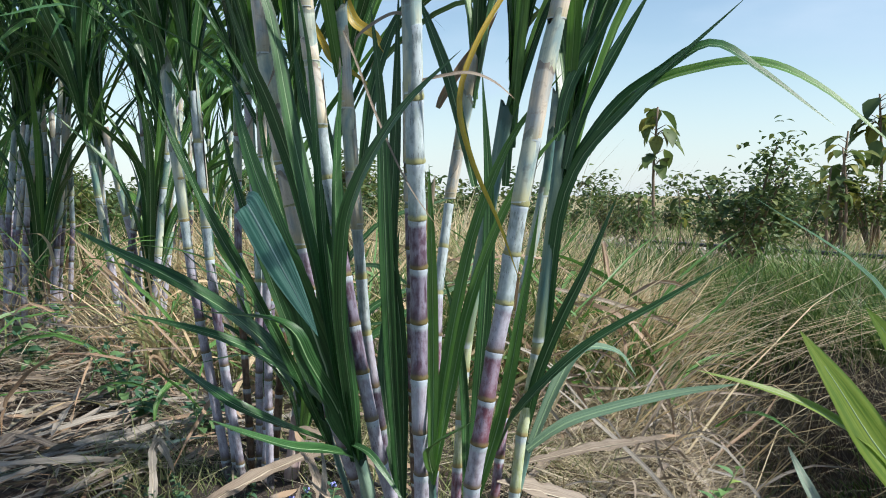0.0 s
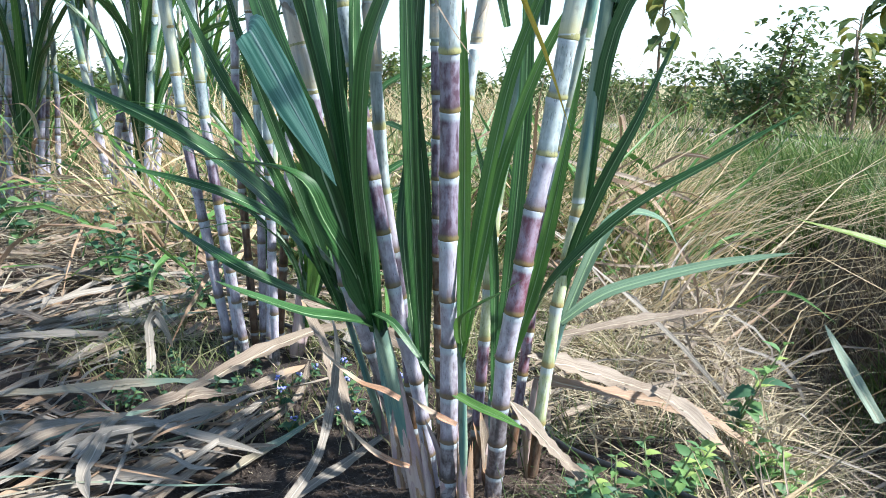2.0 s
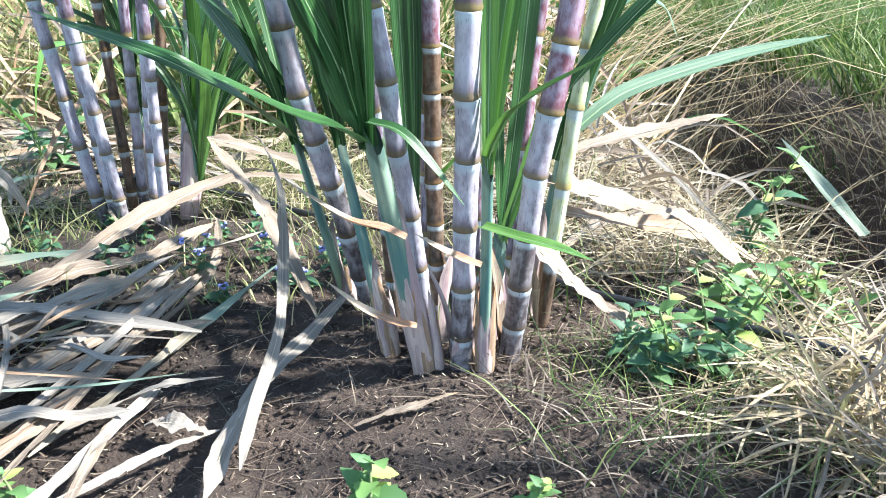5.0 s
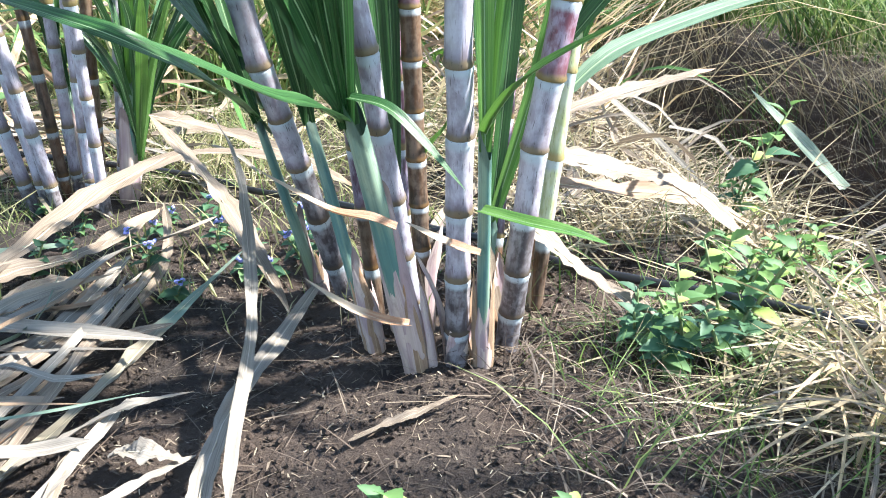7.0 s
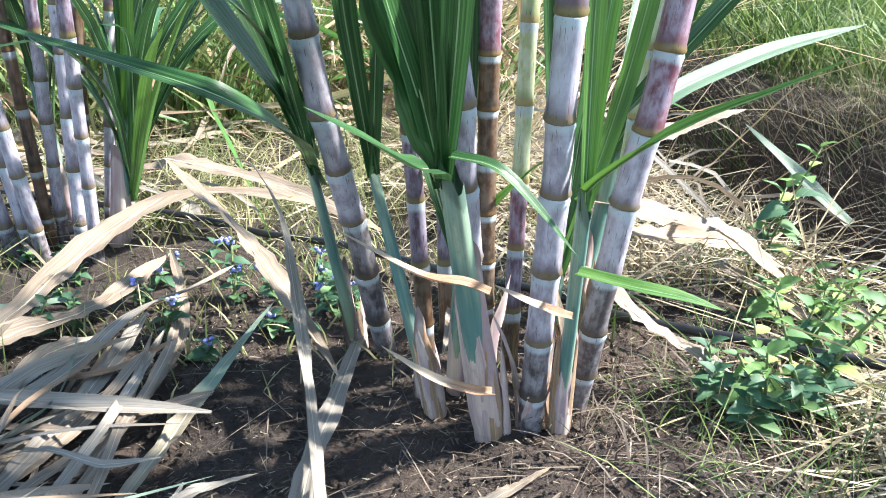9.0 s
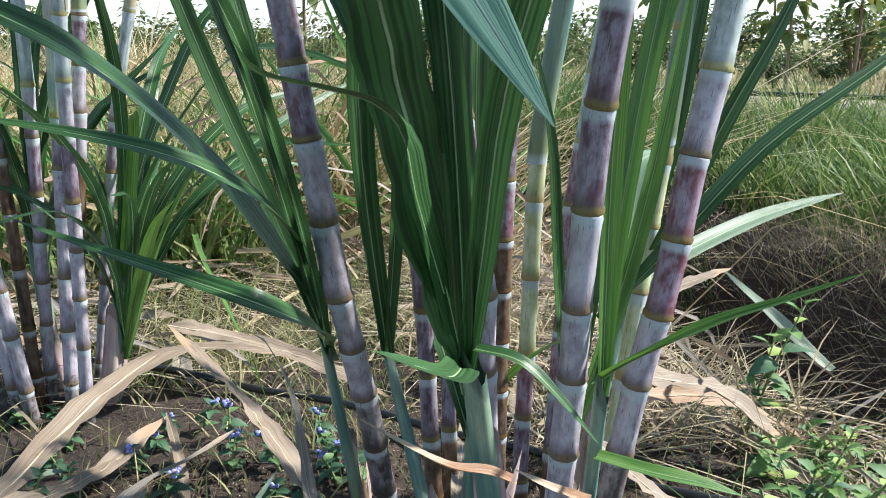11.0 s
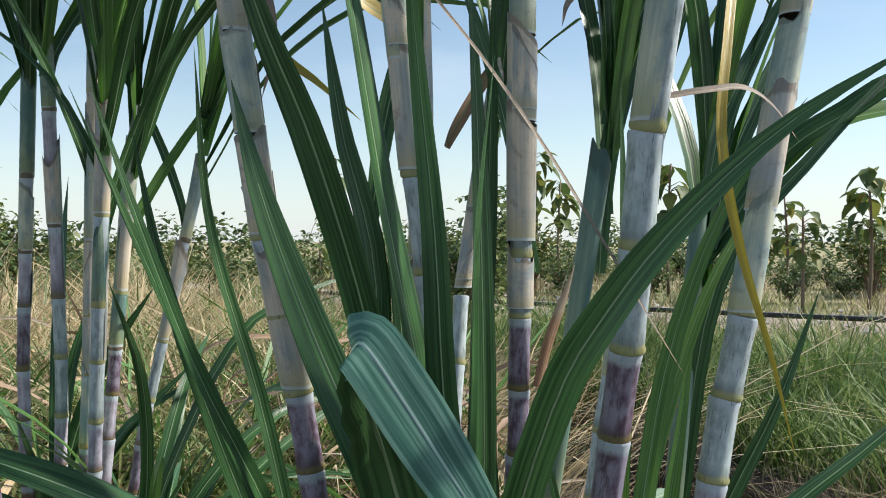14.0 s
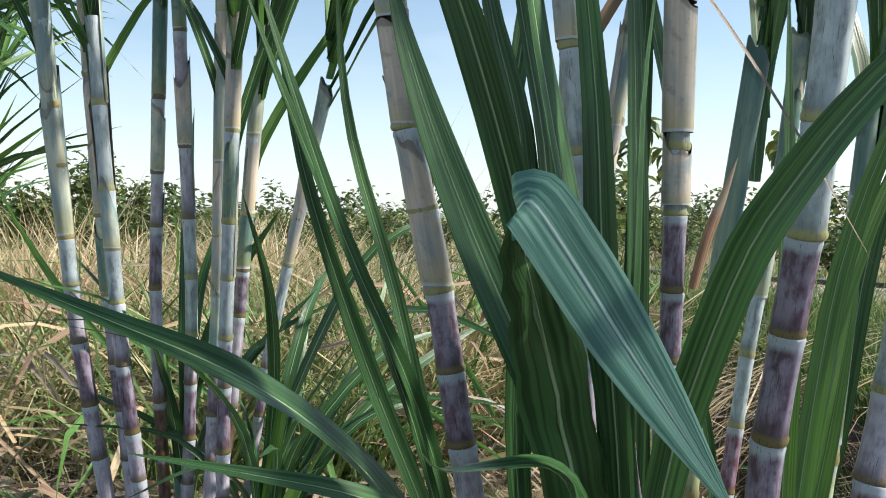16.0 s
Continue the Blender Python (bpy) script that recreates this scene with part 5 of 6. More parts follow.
def scattered_leaf(rng, x0, x1, y0, y1):
    """A curve lying on the ground somewhere in a stretch of the plan."""
    x, y = rng.uniform(x0, x1), rng.uniform(y0, y1)
    w = rng.gauss(0.8, 0.45) if rng.random() < 0.55 else rng.uniform(0, 3.14)
    ln = rng.uniform(0.22, 0.62)
    dx, dy, bend = math.cos(w) * ln / 3, math.sin(w) * ln / 3, rng.uniform(-0.4, 0.4)
    lift = rng.uniform(0.008, 0.05)
    pts = []
    for j in range(6):
        u = 0.6 * j
        b = bend * (u * (3 - u)) / 2 + rng.uniform(-0.06, 0.06)
        pts.append(lie(x + dx * (u - 1.5) - dy * b, y + dy * (u - 1.5) + dx * b, lift + rng.uniform(0, 0.022)))
    return pts


rng = random.Random(77)
made = 0
while made < 278:
    pts = scattered_leaf(rng, -1.25, -0.24, 0.98, 2.7) if made > 75 else scattered_leaf(rng, -0.85, -0.40, 1.0, 1.65)
    if any((abs(q[0] + 0.45) < 0.15 and abs(q[1] - 1.97) < 0.13) or (q[0] > -0.27 and q[1] < 1.5) or (q[0] > -0.52 and q[1] < 1.22) or (-0.66 < q[0] < -0.3 and 1.60 < q[1] < 1.9 and made % 12) for q in pts):
        continue
    mat = rng.choice((M_DRY, M_DRY, M_DRY, M_DRY_GREY, M_DRY_GREY, M_DRY_GREY, M_DRY_GREY, M_DRY_RUST)) if rng.random() < 0.92 else M_DRY_FADED
    dry_leaf(pts, (rng.uniform(0.006, 0.013) if rng.random() < 0.65 else rng.uniform(0.013, 0.024)) * (1.3 if pts[2][1] > 1.7 else 1.0 if pts[2][1] > 1.25 else 0.65), mat, seed=500 + made, facing=(rng.uniform(-0.4, 0.4), rng.uniform(-0.5, 0.2), 1), n=15, fold=rng.uniform(0.1, 0.7), twist=rng.uniform(-60, 60))
    made += 1

far_v, far_f, far_uv = [], [], []
for k in range(260):
    pts = scattered_leaf(rng, *((-2.3, 0.4, 2.5, 4.4) if k < 200 else (0.1, 0.95, 1.55, 2.7)))
    me = blade_mesh("leaf", pts, rng.uniform(0.010, 0.026), M_DRY, seed=k, wave=0.25, base=0.9, dull=True, n=8, facing=(rng.uniform(-0.4, 0.4), rng.uniform(-0.5, 0.2), 1), fold=rng.uniform(0.1, 0.7), twist=rng.uniform(-60, 60))
    o = len(far_v)
    far_v += [tuple(v.co) for v in me.vertices]
    far_f += [tuple(o + i for i in q.vertices) for q in me.polygons]
    far_uv += [(((i % 5) / 4.0), (i // 5) / 8.0) for i in range(len(me.vertices))]
    bpy.data.meshes.remove(me)
tagged(new("leaf_litter", sock("leaf_litter", far_v, far_f, M_DRY, far_uv)), "fallen straw-coloured cane leaves among the rows", "dry leaf", "", "stuff")


def tangle(label, count, spots, tall, length, width, mats, seed):
    """Dead and green blades that lean, bend and cross at all angles over a stretch of field, joined by material."""
    rnd = random.Random(seed)
    for mat, share in mats:
        vs, fs, uvs = [], [], []
        for k in range(int(count * share)):
            x0, x1, y0, y1 = rnd.choice(spots)
            x, y = rnd.uniform(x0, x1), rnd.uniform(y0, y1)
            a, ln = rnd.uniform(0, 6.28), rnd.uniform(*length)
            h = rnd.uniform(0.0, tall) * rnd.random() ** 0.5
            e, bend = rnd.uniform(-0.5, 1.0), rnd.uniform(-1.0, 0.2)
            p, pts = Vector((x, y, relief(x, y) + 0.02 + h)), []
            for j in range(4):
                q = Vector(p)
                q.z = max(q.z, relief(q.x, q.y) + 0.01)
                pts.append(q)
                el = e + bend * j
                p = p + Vector((math.cos(a) * math.cos(el), math.sin(a) * math.cos(el), math.sin(el))) * ln / 3
                a += rnd.uniform(-0.3, 0.3)
            me = blade_mesh("leaf", pts, rnd.uniform(*width), mat, seed=k, wave=0.2, base=0.8, n=6, facing=(rnd.uniform(-1, 1), -0.4, 0.8), fold=rnd.uniform(0.1, 0.8), twist=rnd.uniform(-120, 120))
            o = len(vs)
            vs += [tuple(v.co) for v in me.vertices]
            fs += [tuple(o + i for i in q.vertices) for q in me.polygons]
            uvs += [((i % 5) / 4.0, (i // 5) / 6.0) for i in range(len(me.vertices))]
            bpy.data.meshes.remove(me)
        tagged(new("leaf_tangle", sock("leaf_tangle", vs, fs, mat, uvs)), label, "dry leaf", "", "stuff")


tangle("dead and green cane blades tangled behind the clumps", 760, ((-1.3, 0.5, 2.35, 3.3), (-0.3, 0.9, 2.6, 3.6), (-2.4, -0.6, 3.2, 4.6), (-0.9, 0.7, 3.3, 4.6)), 0.42, (0.25, 0.65), (0.007, 0.017), ((M_DRY_RUST, 0.32), (M_DRY, 0.22), (M_STRAW_DRY, 0.18), (M_LEAF_LIGHT, 0.28)), 3)
tangle("golden straw heaped by the path", 2200, ((0.23, 0.60, 0.84, 1.12), (0.30, 0.95, 0.85, 1.22), (0.45, 1.0, 1.2, 1.5)), 0.035, (0.06, 0.20), (0.0016, 0.0042), ((M_DRY, 0.45), (M_STRAW_DRY, 0.55)), 6)
tangle("bleached blades collapsed at the ditch's edge", 200, ((0.3, 0.8, 1.6, 2.9), (0.7, 1.4, 3.3, 3.9)), 0.13, (0.2, 0.5), (0.004, 0.010), ((M_DRY, 0.5), (M_DRY_GREY, 0.5)), 4)


# ---- grass ----
def grass(name, label, n, where, tall, width, mat, seed, lean=0.35, droop=0.5, head=None, flat=False, pile=0.04):
    """n blades as one mesh. where(r): a place in plan; each blade a tapered strip that bends over."""
    r = np.random.RandomState(seed)
    p = where(r, n)
    n = len(p)
    z = np.array([relief(a, b) for a, b in p])
    ln = r.uniform(*tall, n)
    ln = ln * np.array([0.5 + 0.9 * (0.5 + 0.5 * noise.noise((a * 1.7, b * 1.7, seed))) for a, b in p]) if not flat else ln
    az = r.uniform(0, 2 * np.pi, n) if head is None else r.normal(head[0], head[1], n)
    out = np.stack([np.cos(az), np.sin(az)], 1)
    le, dr = r.uniform(0.05, 1, n) * lean, r.uniform(0.2, 1, n) * droop
    tw = r.uniform(0, np.pi, n)
    side = np.stack([np.cos(tw), np.sin(tw), np.zeros(n)], 1)
    wd = width * r.uniform(0.6, 1.4, n)
    ts = (0.0, 0.35, 0.7, 1.0)
    verts = np.zeros((n, 7, 3))
    for k, t in enumerate(ts):
        if flat:
            hor, ver = t * np.cos(le * 0.3), 0.01 + 0.12 * t * (1 - t) * le + 0.03 * r.uniform(0, 1, n) * t
        else:
            hor, ver = t * le + dr * t ** 2 * 0.6, t - 0.5 * dr * t ** 2.5
        if flat and k == 0:
            z = z + pile * r.uniform(0, 1, n) ** 2
        c = np.stack([p[:, 0] + out[:, 0] * hor * ln, p[:, 1] + out[:, 1] * hor * ln, z + ver * ln], 1)
        if k < 3:
            h = (side * (wd * (1 - 0.55 * t) / 2)[:, None])
            verts[:, 2 * k], verts[:, 2 * k + 1] = c - h, c + h
        else:
            verts[:, 6] = c
    base = (np.arange(n) * 7)[:, None]
    tri = np.array([[0, 1, 3], [0, 3, 2], [2, 3, 5], [2, 5, 4], [4, 5, 6]])
    faces = (base[:, None, :] + tri[None]).reshape(-1, 3)
    me = bpy.data.meshes.new(name)
    me.vertices.add(n * 7)
    me.vertices.foreach_set("co", verts.ravel())
    me.loops.add(len(faces) * 3)
    me.loops.foreach_set("vertex_index", faces.ravel().astype(np.int32))
    me.polygons.add(len(faces))
    me.polygons.foreach_set("loop_start", np.arange(0, len(faces) * 3, 3, dtype=np.int32))
    me.update(calc_edges=True)
    me.materials.append(mat)
    return tagged(new(name, me), label, "grass", "", "stuff")


def box(x0, x1, y0, y1):
    return lambda r, n: np.stack([r.uniform(x0, x1, n), r.uniform(y0, y1, n)], 1)


def tufts(spots, spread):
    s = np.array(spots)
    return lambda r, n: s[r.randint(0, len(s), n)] + r.normal(0, spread, (n, 2))


def random_spots(x0, x1, y0, y1, n, seed):
    r = random.Random(seed)
    return [(r.uniform(x0, x1), r.uniform(y0, y1)) for _ in range(n)]


# straw mat and thin dry grass to the right of the row
def outside_ditch(fn, margin=0.9):
    def where(r, n):
        p = fn(r, n)
        d = (p[:, 0] - 1.12 - 0.17 * (p[:, 1] - 2.6)) / 0.34
        return p[(np.abs(d) > margin) | (np.abs(p[:, 1] - 2.6) > 1.4)]
    return where


grass("straw_mat", "flattened pale straw over the soil", 3200, box(0.24, 1.0, 0.75, 1.30), (0.06, 0.24), 0.0042, M_STRAW, 1, 0.8, 0.4, None, True)
grass("straw_mat", "trampled straw among dry grass", 1500, outside_ditch(box(0.1, 1.2, 1.5, 2.9)), (0.10, 0.30), 0.005, M_STRAW, 2, 0.9, 0.4, None, True, 0.08)
grass("straw_mat", "pale fallen straw and leaf shreds behind the clump", 3400, box(-2.2, 0.6, 1.95, 4.2), (0.10, 0.34), 0.005, M_STRAW_PALE, 25, 0.9, 0.4, None, True, 0.05)
grass("dry_grass", "wiry dead grass standing in tangles", 3000, outside_ditch(tufts(random_spots(0.15, 0.80, 1.5, 2.9, 90, 3), 0.05), 0.9), (0.07, 0.22), 0.0030, M_STRAW, 3, 1.2, 1.8)
grass("dry_grass", "bleached grass hanging over the ditch", 500, tufts(random_spots(1.40, 1.62, 1.9, 3.6, 30, 4), 0.06), (0.15, 0.40), 0.0024, M_STRAW, 4, 0.9, 1.6, (3.3, 0.7))
grass("dry_grass", "thin dead wisps matted over the ditch", 5200, tufts(random_spots(0.76, 1.56, 1.5, 3.7, 240, 41), 0.05), (0.08, 0.26), 0.0022, M_STRAW_GREY, 41, 1.2, 1.8)
grass("dry_grass", "dark green weeds low in the ditch", 700, tufts(random_spots(0.95, 1.5, 1.8, 3.4, 20, 42), 0.06), (0.08, 0.24), 0.005, M_GRASS_GREEN, 42, 0.8, 1.0)
grass("fine_grass", "thin green and straw stems by the clump", 300, tufts(random_spots(0.05, 0.6, 0.95, 1.6, 40, 5), 0.05), (0.04, 0.13), 0.0018, M_GRASS_GREEN, 5, 0.9, 0.8)
grass("fine_grass", "dark tangle of small dead stems on the soil", 600, box(-0.02, 0.24, 0.95, 1.35), (0.02, 0.05), 0.0020, M_LITTER, 26, 1.4, 1.2)
grass("fine_grass", "thin creeping grass over crumbly soil", 260, tufts(random_spots(0.08, 0.30, 0.95, 1.36, 34, 45), 0.03), (0.03, 0.08), 0.0015, M_GRASS_GREEN, 45, 1.5, 1.3)
grass("fine_grass", "yellow-green grass between the clumps", 2600, tufts(random_spots(-0.75, 0.35, 1.85, 2.9, 90, 47), 0.06), (0.05, 0.16), 0.0028, M_GRASS_MIX, 47, 1.0, 1.3)
grass("fine_grass", "low weedy grass between the rows", 1300, tufts(random_spots(-0.6, 0.1, 1.5, 2.3, 50, 6), 0.06), (0.02, 0.06), 0.0026, M_GRASS_MIX, 6, 0.7, 0.7)
grass("tall_straw", "tall straw-coloured grass clump", 3200, outside_ditch(tufts(random_spots(0.2, 0.92, 2.9, 4.5, 34, 7), 0.06), 1.25), (0.25, 0.66), 0.0062, M_STRAW_GOLD, 7, 0.9, 1.4, (-0.1, 1.6))
grass("tall_straw", "long straw stems fallen towards the ditch", 110, tufts([(0.5, 2.6), (0.7, 2.95), (0.8, 3.1), (0.62, 2.4), (0.9, 3.3)], 0.13), (0.4, 0.95), 0.006, M_STRAW_GOLD, 8, 1.4, 1.6, (-0.3, 0.6))
grass("seed_stems", "thin seeding stems above the straw", 160, tufts(random_spots(0.3, 2.0, 2.9, 5.0, 14, 21), 0.15), (0.7, 1.05), 0.003, M_STRAW, 22, 0.35, 0.6, (-0.1, 0.7))
grass("green_grass", "tall green grass beyond the ditch", 12000, outside_ditch(tufts(random_spots(1.66, 3.4, 1.7, 4.9, 130, 9), 0.10), 1.45), (0.18, 0.50), 0.0068, M_GRASS_GREEN, 9, 0.6, 0.9)
grass("green_grass", "green tussocks at the head of the ditch", 5200, outside_ditch(tufts(random_spots(0.9, 2.4, 3.4, 5.2, 60, 23), 0.10), 1.2), (0.25, 0.5), 0.007, M_GRASS_GREEN, 23, 0.6, 0.9)
grass("field_grass", "mixed green and dry grass behind the canes", 3000, outside_ditch(tufts(random_spots(-0.9, 0.5, 2.7, 6.0, 44, 10), 0.10), 1.4), (0.2, 0.6), 0.0095, M_GRASS_MIX, 10, 0.7, 1.0)
grass("field_grass", "green clumps behind the canes", 2400, outside_ditch(tufts(random_spots(-1.0, 0.75, 2.6, 4.8, 34, 27), 0.07), 1.4), (0.25, 0.62), 0.009, M_GRASS_GREEN, 27, 0.6, 0.9)
grass("field_grass", "tall seeding straw and green stems in the field", 3600, tufts(random_spots(-2.2, 0.6, 3.9, 7.5, 46, 34), 0.12), (0.35, 0.85), 0.010, M_STRAW_GOLD, 34, 0.5, 0.9)
grass("field_grass", "tall green stems in the field", 2600, tufts(random_spots(-3.0, 2.2, 4.4, 8.0, 46, 35), 0.14), (0.3, 0.75), 0.011, M_GRASS_GREEN, 35, 0.5, 0.9)
grass("field_grass", "half-dry grass behind the far row", 6000, tufts(random_spots(-4.5, -0.5, 4.4, 7.0, 90, 24), 0.16), (0.18, 0.5), 0.006, M_GRASS_MIX, 24, 0.5, 0.8)
grass("field_grass", "dry straw tussocks behind the canes", 4200, tufts(random_spots(-1.4, 0.85, 3.2, 6.5, 50, 11), 0.10), (0.2, 0.62), 0.0085, M_STRAW_GOLD, 11, 0.9, 1.2)
grass("straw_mat", "collapsed dead grass lying in the field", 6500, tufts(random_spots(-2.0, 0.7, 2.9, 6.5, 120, 31), 0.14), (0.15, 0.5), 0.007, M_STRAW_PALE, 31, 1.0, 0.4, None, True, 0.16)
grass("pasture", "short dry pasture with green patches", 24000, tufts(random_spots(-12, 14, 5.0, 22, 900, 12), 0.35), (0.08, 0.24), 0.014, M_GRASS_MIX, 12, 0.6, 0.7)
grass("pasture", "straw-coloured tussocks in the pasture", 12000, tufts(random_spots(-12, 14, 4.8, 20, 300, 13), 0.3), (0.10, 0.32), 0.014, M_STRAW, 13, 0.6, 0.8)
grass("litter", "crumbs of leaf and root on dark soil", 9000, box(-0.9, 0.35, 0.75, 1.75), (0.004, 0.020), 0.0022, M_LITTER, 14, 0.9, 0.3, None, True, 0.006)
grass("litter", "thin straws and rootlets lying on the soil", 380, box(-0.35, 0.25, 0.92, 1.5), (0.03, 0.13), 0.0013, M_LITTER, 44, 0.9, 0.4, None, True, 0.012)
grass("litter", "pale crumbs of chaff on the soil", 2200, box(-0.7, 0.3, 0.85, 1.7), (0.003, 0.011), 0.0016, M_STRAW_PALE, 46, 0.9, 0.3, None, True, 0.006)
grass("litter", "broken straw bits on the soil", 1100, box(-1.2, 0.4, 0.8, 2.4), (0.02, 0.08), 0.002, M_LITTER, 15, 0.9, 0.4, None, True, 0.01)
around = lambda r, n: np.stack([r.normal(0, 2.4, n), r.normal(-0.9, 1.5, n)], 1)
grass("straw_mat", "loose straw on the soil along the path", 5200, lambda r, n: (lambda p: p[(p[:, 1] < 0.8) | (np.abs(p[:, 0]) > 1.9)])(around(r, n)), (0.08, 0.3), 0.007, M_STRAW, 32, 0.9, 0.4, None, True, 0.03)
grass("pasture", "sparse half-dry grass on the field round about", 12000, tufts([q for q in random_spots(-11, 12, -9.0, 6.0, 620, 36) if math.hypot(q[0], q[1] - 1.2) > 2.6], 0.24), (0.08, 0.28), 0.012, M_GRASS_MIX, 36, 0.6, 0.8)
grass("field_grass", "half-dry tussocks beside the path", 3800, tufts([q for q in random_spots(-5.0, 5.0, -4.0, 3.6, 230, 33) if (abs(q[0]) > 1.8 or q[1] < -0.8) and not 0.7 < q[0] < 1.7], 0.12), (0.10, 0.32), 0.007, M_GRASS_MIX, 33, 0.6, 0.8)


def clods(n, seed):
    """Small crumbs of soil on the bare stretch before the clump, as one mesh."""
    rnd = random.Random(seed)
    vs, fs = [], []
    for _ in range(n):
        x, y = rnd.uniform(-0.62, 0.32), rnd.uniform(0.85, 1.75)
        q = rnd.choice((0.0012, 0.0016, 0.0020, 0.0024, 0.0036)) * rnd.uniform(0.7, 1.3)
        c = Vector((x, y, relief(x, y) + 0.3 * q))
        o = len(vs)
        for v in ((1, 0, 0), (-1, 0, 0), (0, 1, 0), (0, -1, 0), (0, 0, 0.8), (0.6, 0.6, 0.5), (-0.6, 0.5, 0.5), (0.5, -0.6, 0.5), (-0.5, -0.6, 0.4)):
            vs.append(c + Vector(v) * q * rnd.uniform(0.7, 1.3))
        for f in ((0, 2, 5), (2, 1, 6), (1, 3, 8), (3, 0, 7), (0, 5, 7), (2, 6, 5), (1, 8, 6), (3, 7, 8), (4, 7, 5), (4, 5, 6), (4, 6, 8), (4, 8, 7)):
            fs.append(tuple(o + i for i in f))
    return sock("soil_clods", vs, fs, M_SOIL, None, False)


tagged(new("soil_clods", clods(11000, 9)), "loose dark soil crumbs before the clump", "soil", "", "stuff")


# ---- a bare track across the pasture, with a dark pipe along its edge ----
def track_mesh():
    mid = spline([(1.6, 15.0, 0), (3.2, 11.2, 0), (4.4, 8.9, 0), (5.6, 6.9, 0), (7.4, 4.4, 0), (10.5, 1.0, 0)], 60)
    verts, faces = [], []
    for k, c in enumerate(mid):
        tan = (mid[min(k + 1, 60)] - mid[max(k - 1, 0)]).normalized()
        side = Vector((tan.y, -tan.x, 0))
        for u, h in ((-0.85, -0.06), (-0.6, 0.05), (-0.2, 0.07), (0.25, 0.065), (0.6, 0.05), (0.85, -0.06)):
            q = c + side * (u + 0.06 * noise.noise((k * 0.7, u, 2)))
            verts.append((q.x, q.y, relief(q.x, q.y) + h))
    for k in range(60):
        for j in range(5):
            a = 6 * k + j
            faces.append((a, a + 1, a + 7, a + 6))
    return sock("track", verts, faces, M_TRACK)


tagged(new("track", track_mesh()), "pale bare earth track across the pasture", "track", "", "structure")
tagged(new("irrigation_pipe", tube_mesh("pipe", ((2.4, 11.2, 0.08), (3.6, 8.6, 0.10), (4.9, 6.4, 0.10), (6.7, 3.9, 0.10), (9.6, 0.6, 0.08)), (0.022, 0.022), M_HOSE, 8, 40)), "long black pipe lying along the track", "pipe")


# ---- hose ----
def hose(points, radius, label):
    cu = tube_mesh("hose", points, (radius, radius), M_HOSE, 8, 40)
    return tagged(new("irrigation_hose", cu), label, "hose")


hose((lie(-0.62, 2.25, 0.03), lie(-0.30, 2.06, 0.03), lie(-0.157, 1.928, 0.03), lie(-0.065, 1.80, 0.03), lie(0.04, 1.62, 0.03), lie(0.105, 1.52, 0.03), lie(0.157, 1.434, 0.034), lie(0.214, 1.357, 0.038), lie(0.286, 1.27, 0.04), lie(0.341, 1.196, 0.04), lie(0.40, 1.12, 0.042), lie(0.55, 0.97, 0.05), lie(0.9, 0.72, 0.03)), 0.0060, "black drip hose lying on the soil along the row")


# ---- weeds ----
def leaf_cards(name, spots, mat, parent, length, width, curl=0.25, seed=0, label="", toothed=False):
    """Broad leaves with a pointed oval outline, each bent along its midrib; spots: (place, way, face)."""
    verts, faces = [], []
    prof = ((0.0, 0.06), (0.2, 0.7), (0.45, 1.0), (0.75, 0.62), (1.0, 0.0))
    if toothed:
        prof = ((0.0, 0.06), (0.1, 0.5), (0.22, 0.88), (0.27, 0.76), (0.42, 1.0), (0.47, 0.84), (0.62, 0.80), (0.67, 0.62), (0.84, 0.42), (1.0, 0.05))
    rnd = random.Random(seed)
    for p, way, face in spots:
        way = Vector(way).normalized()
        side = way.cross(Vector(face))
        side = side.normalized() if side.length > 0.05 else way.orthogonal().normalized()
        nor = side.cross(way)
        s = rnd.uniform(0.7, 1.2)
        b = len(verts)
        for t, w in prof:
            c = Vector(p) + way * (t * length * s) - nor * (curl * length * s * t * t)
            h = side * (w * width * s / 2)
            verts += [c - h + nor * (0.18 * width * w), c, c + h + nor * (0.18 * width * w)]
        for k in range(len(prof) - 1):
            for j in range(2):
                a = b + 3 * k + j
                faces.append((a, a + 1, a + 4, a + 3))
    return hang(name, sock(name, verts, faces, mat), parent, label)


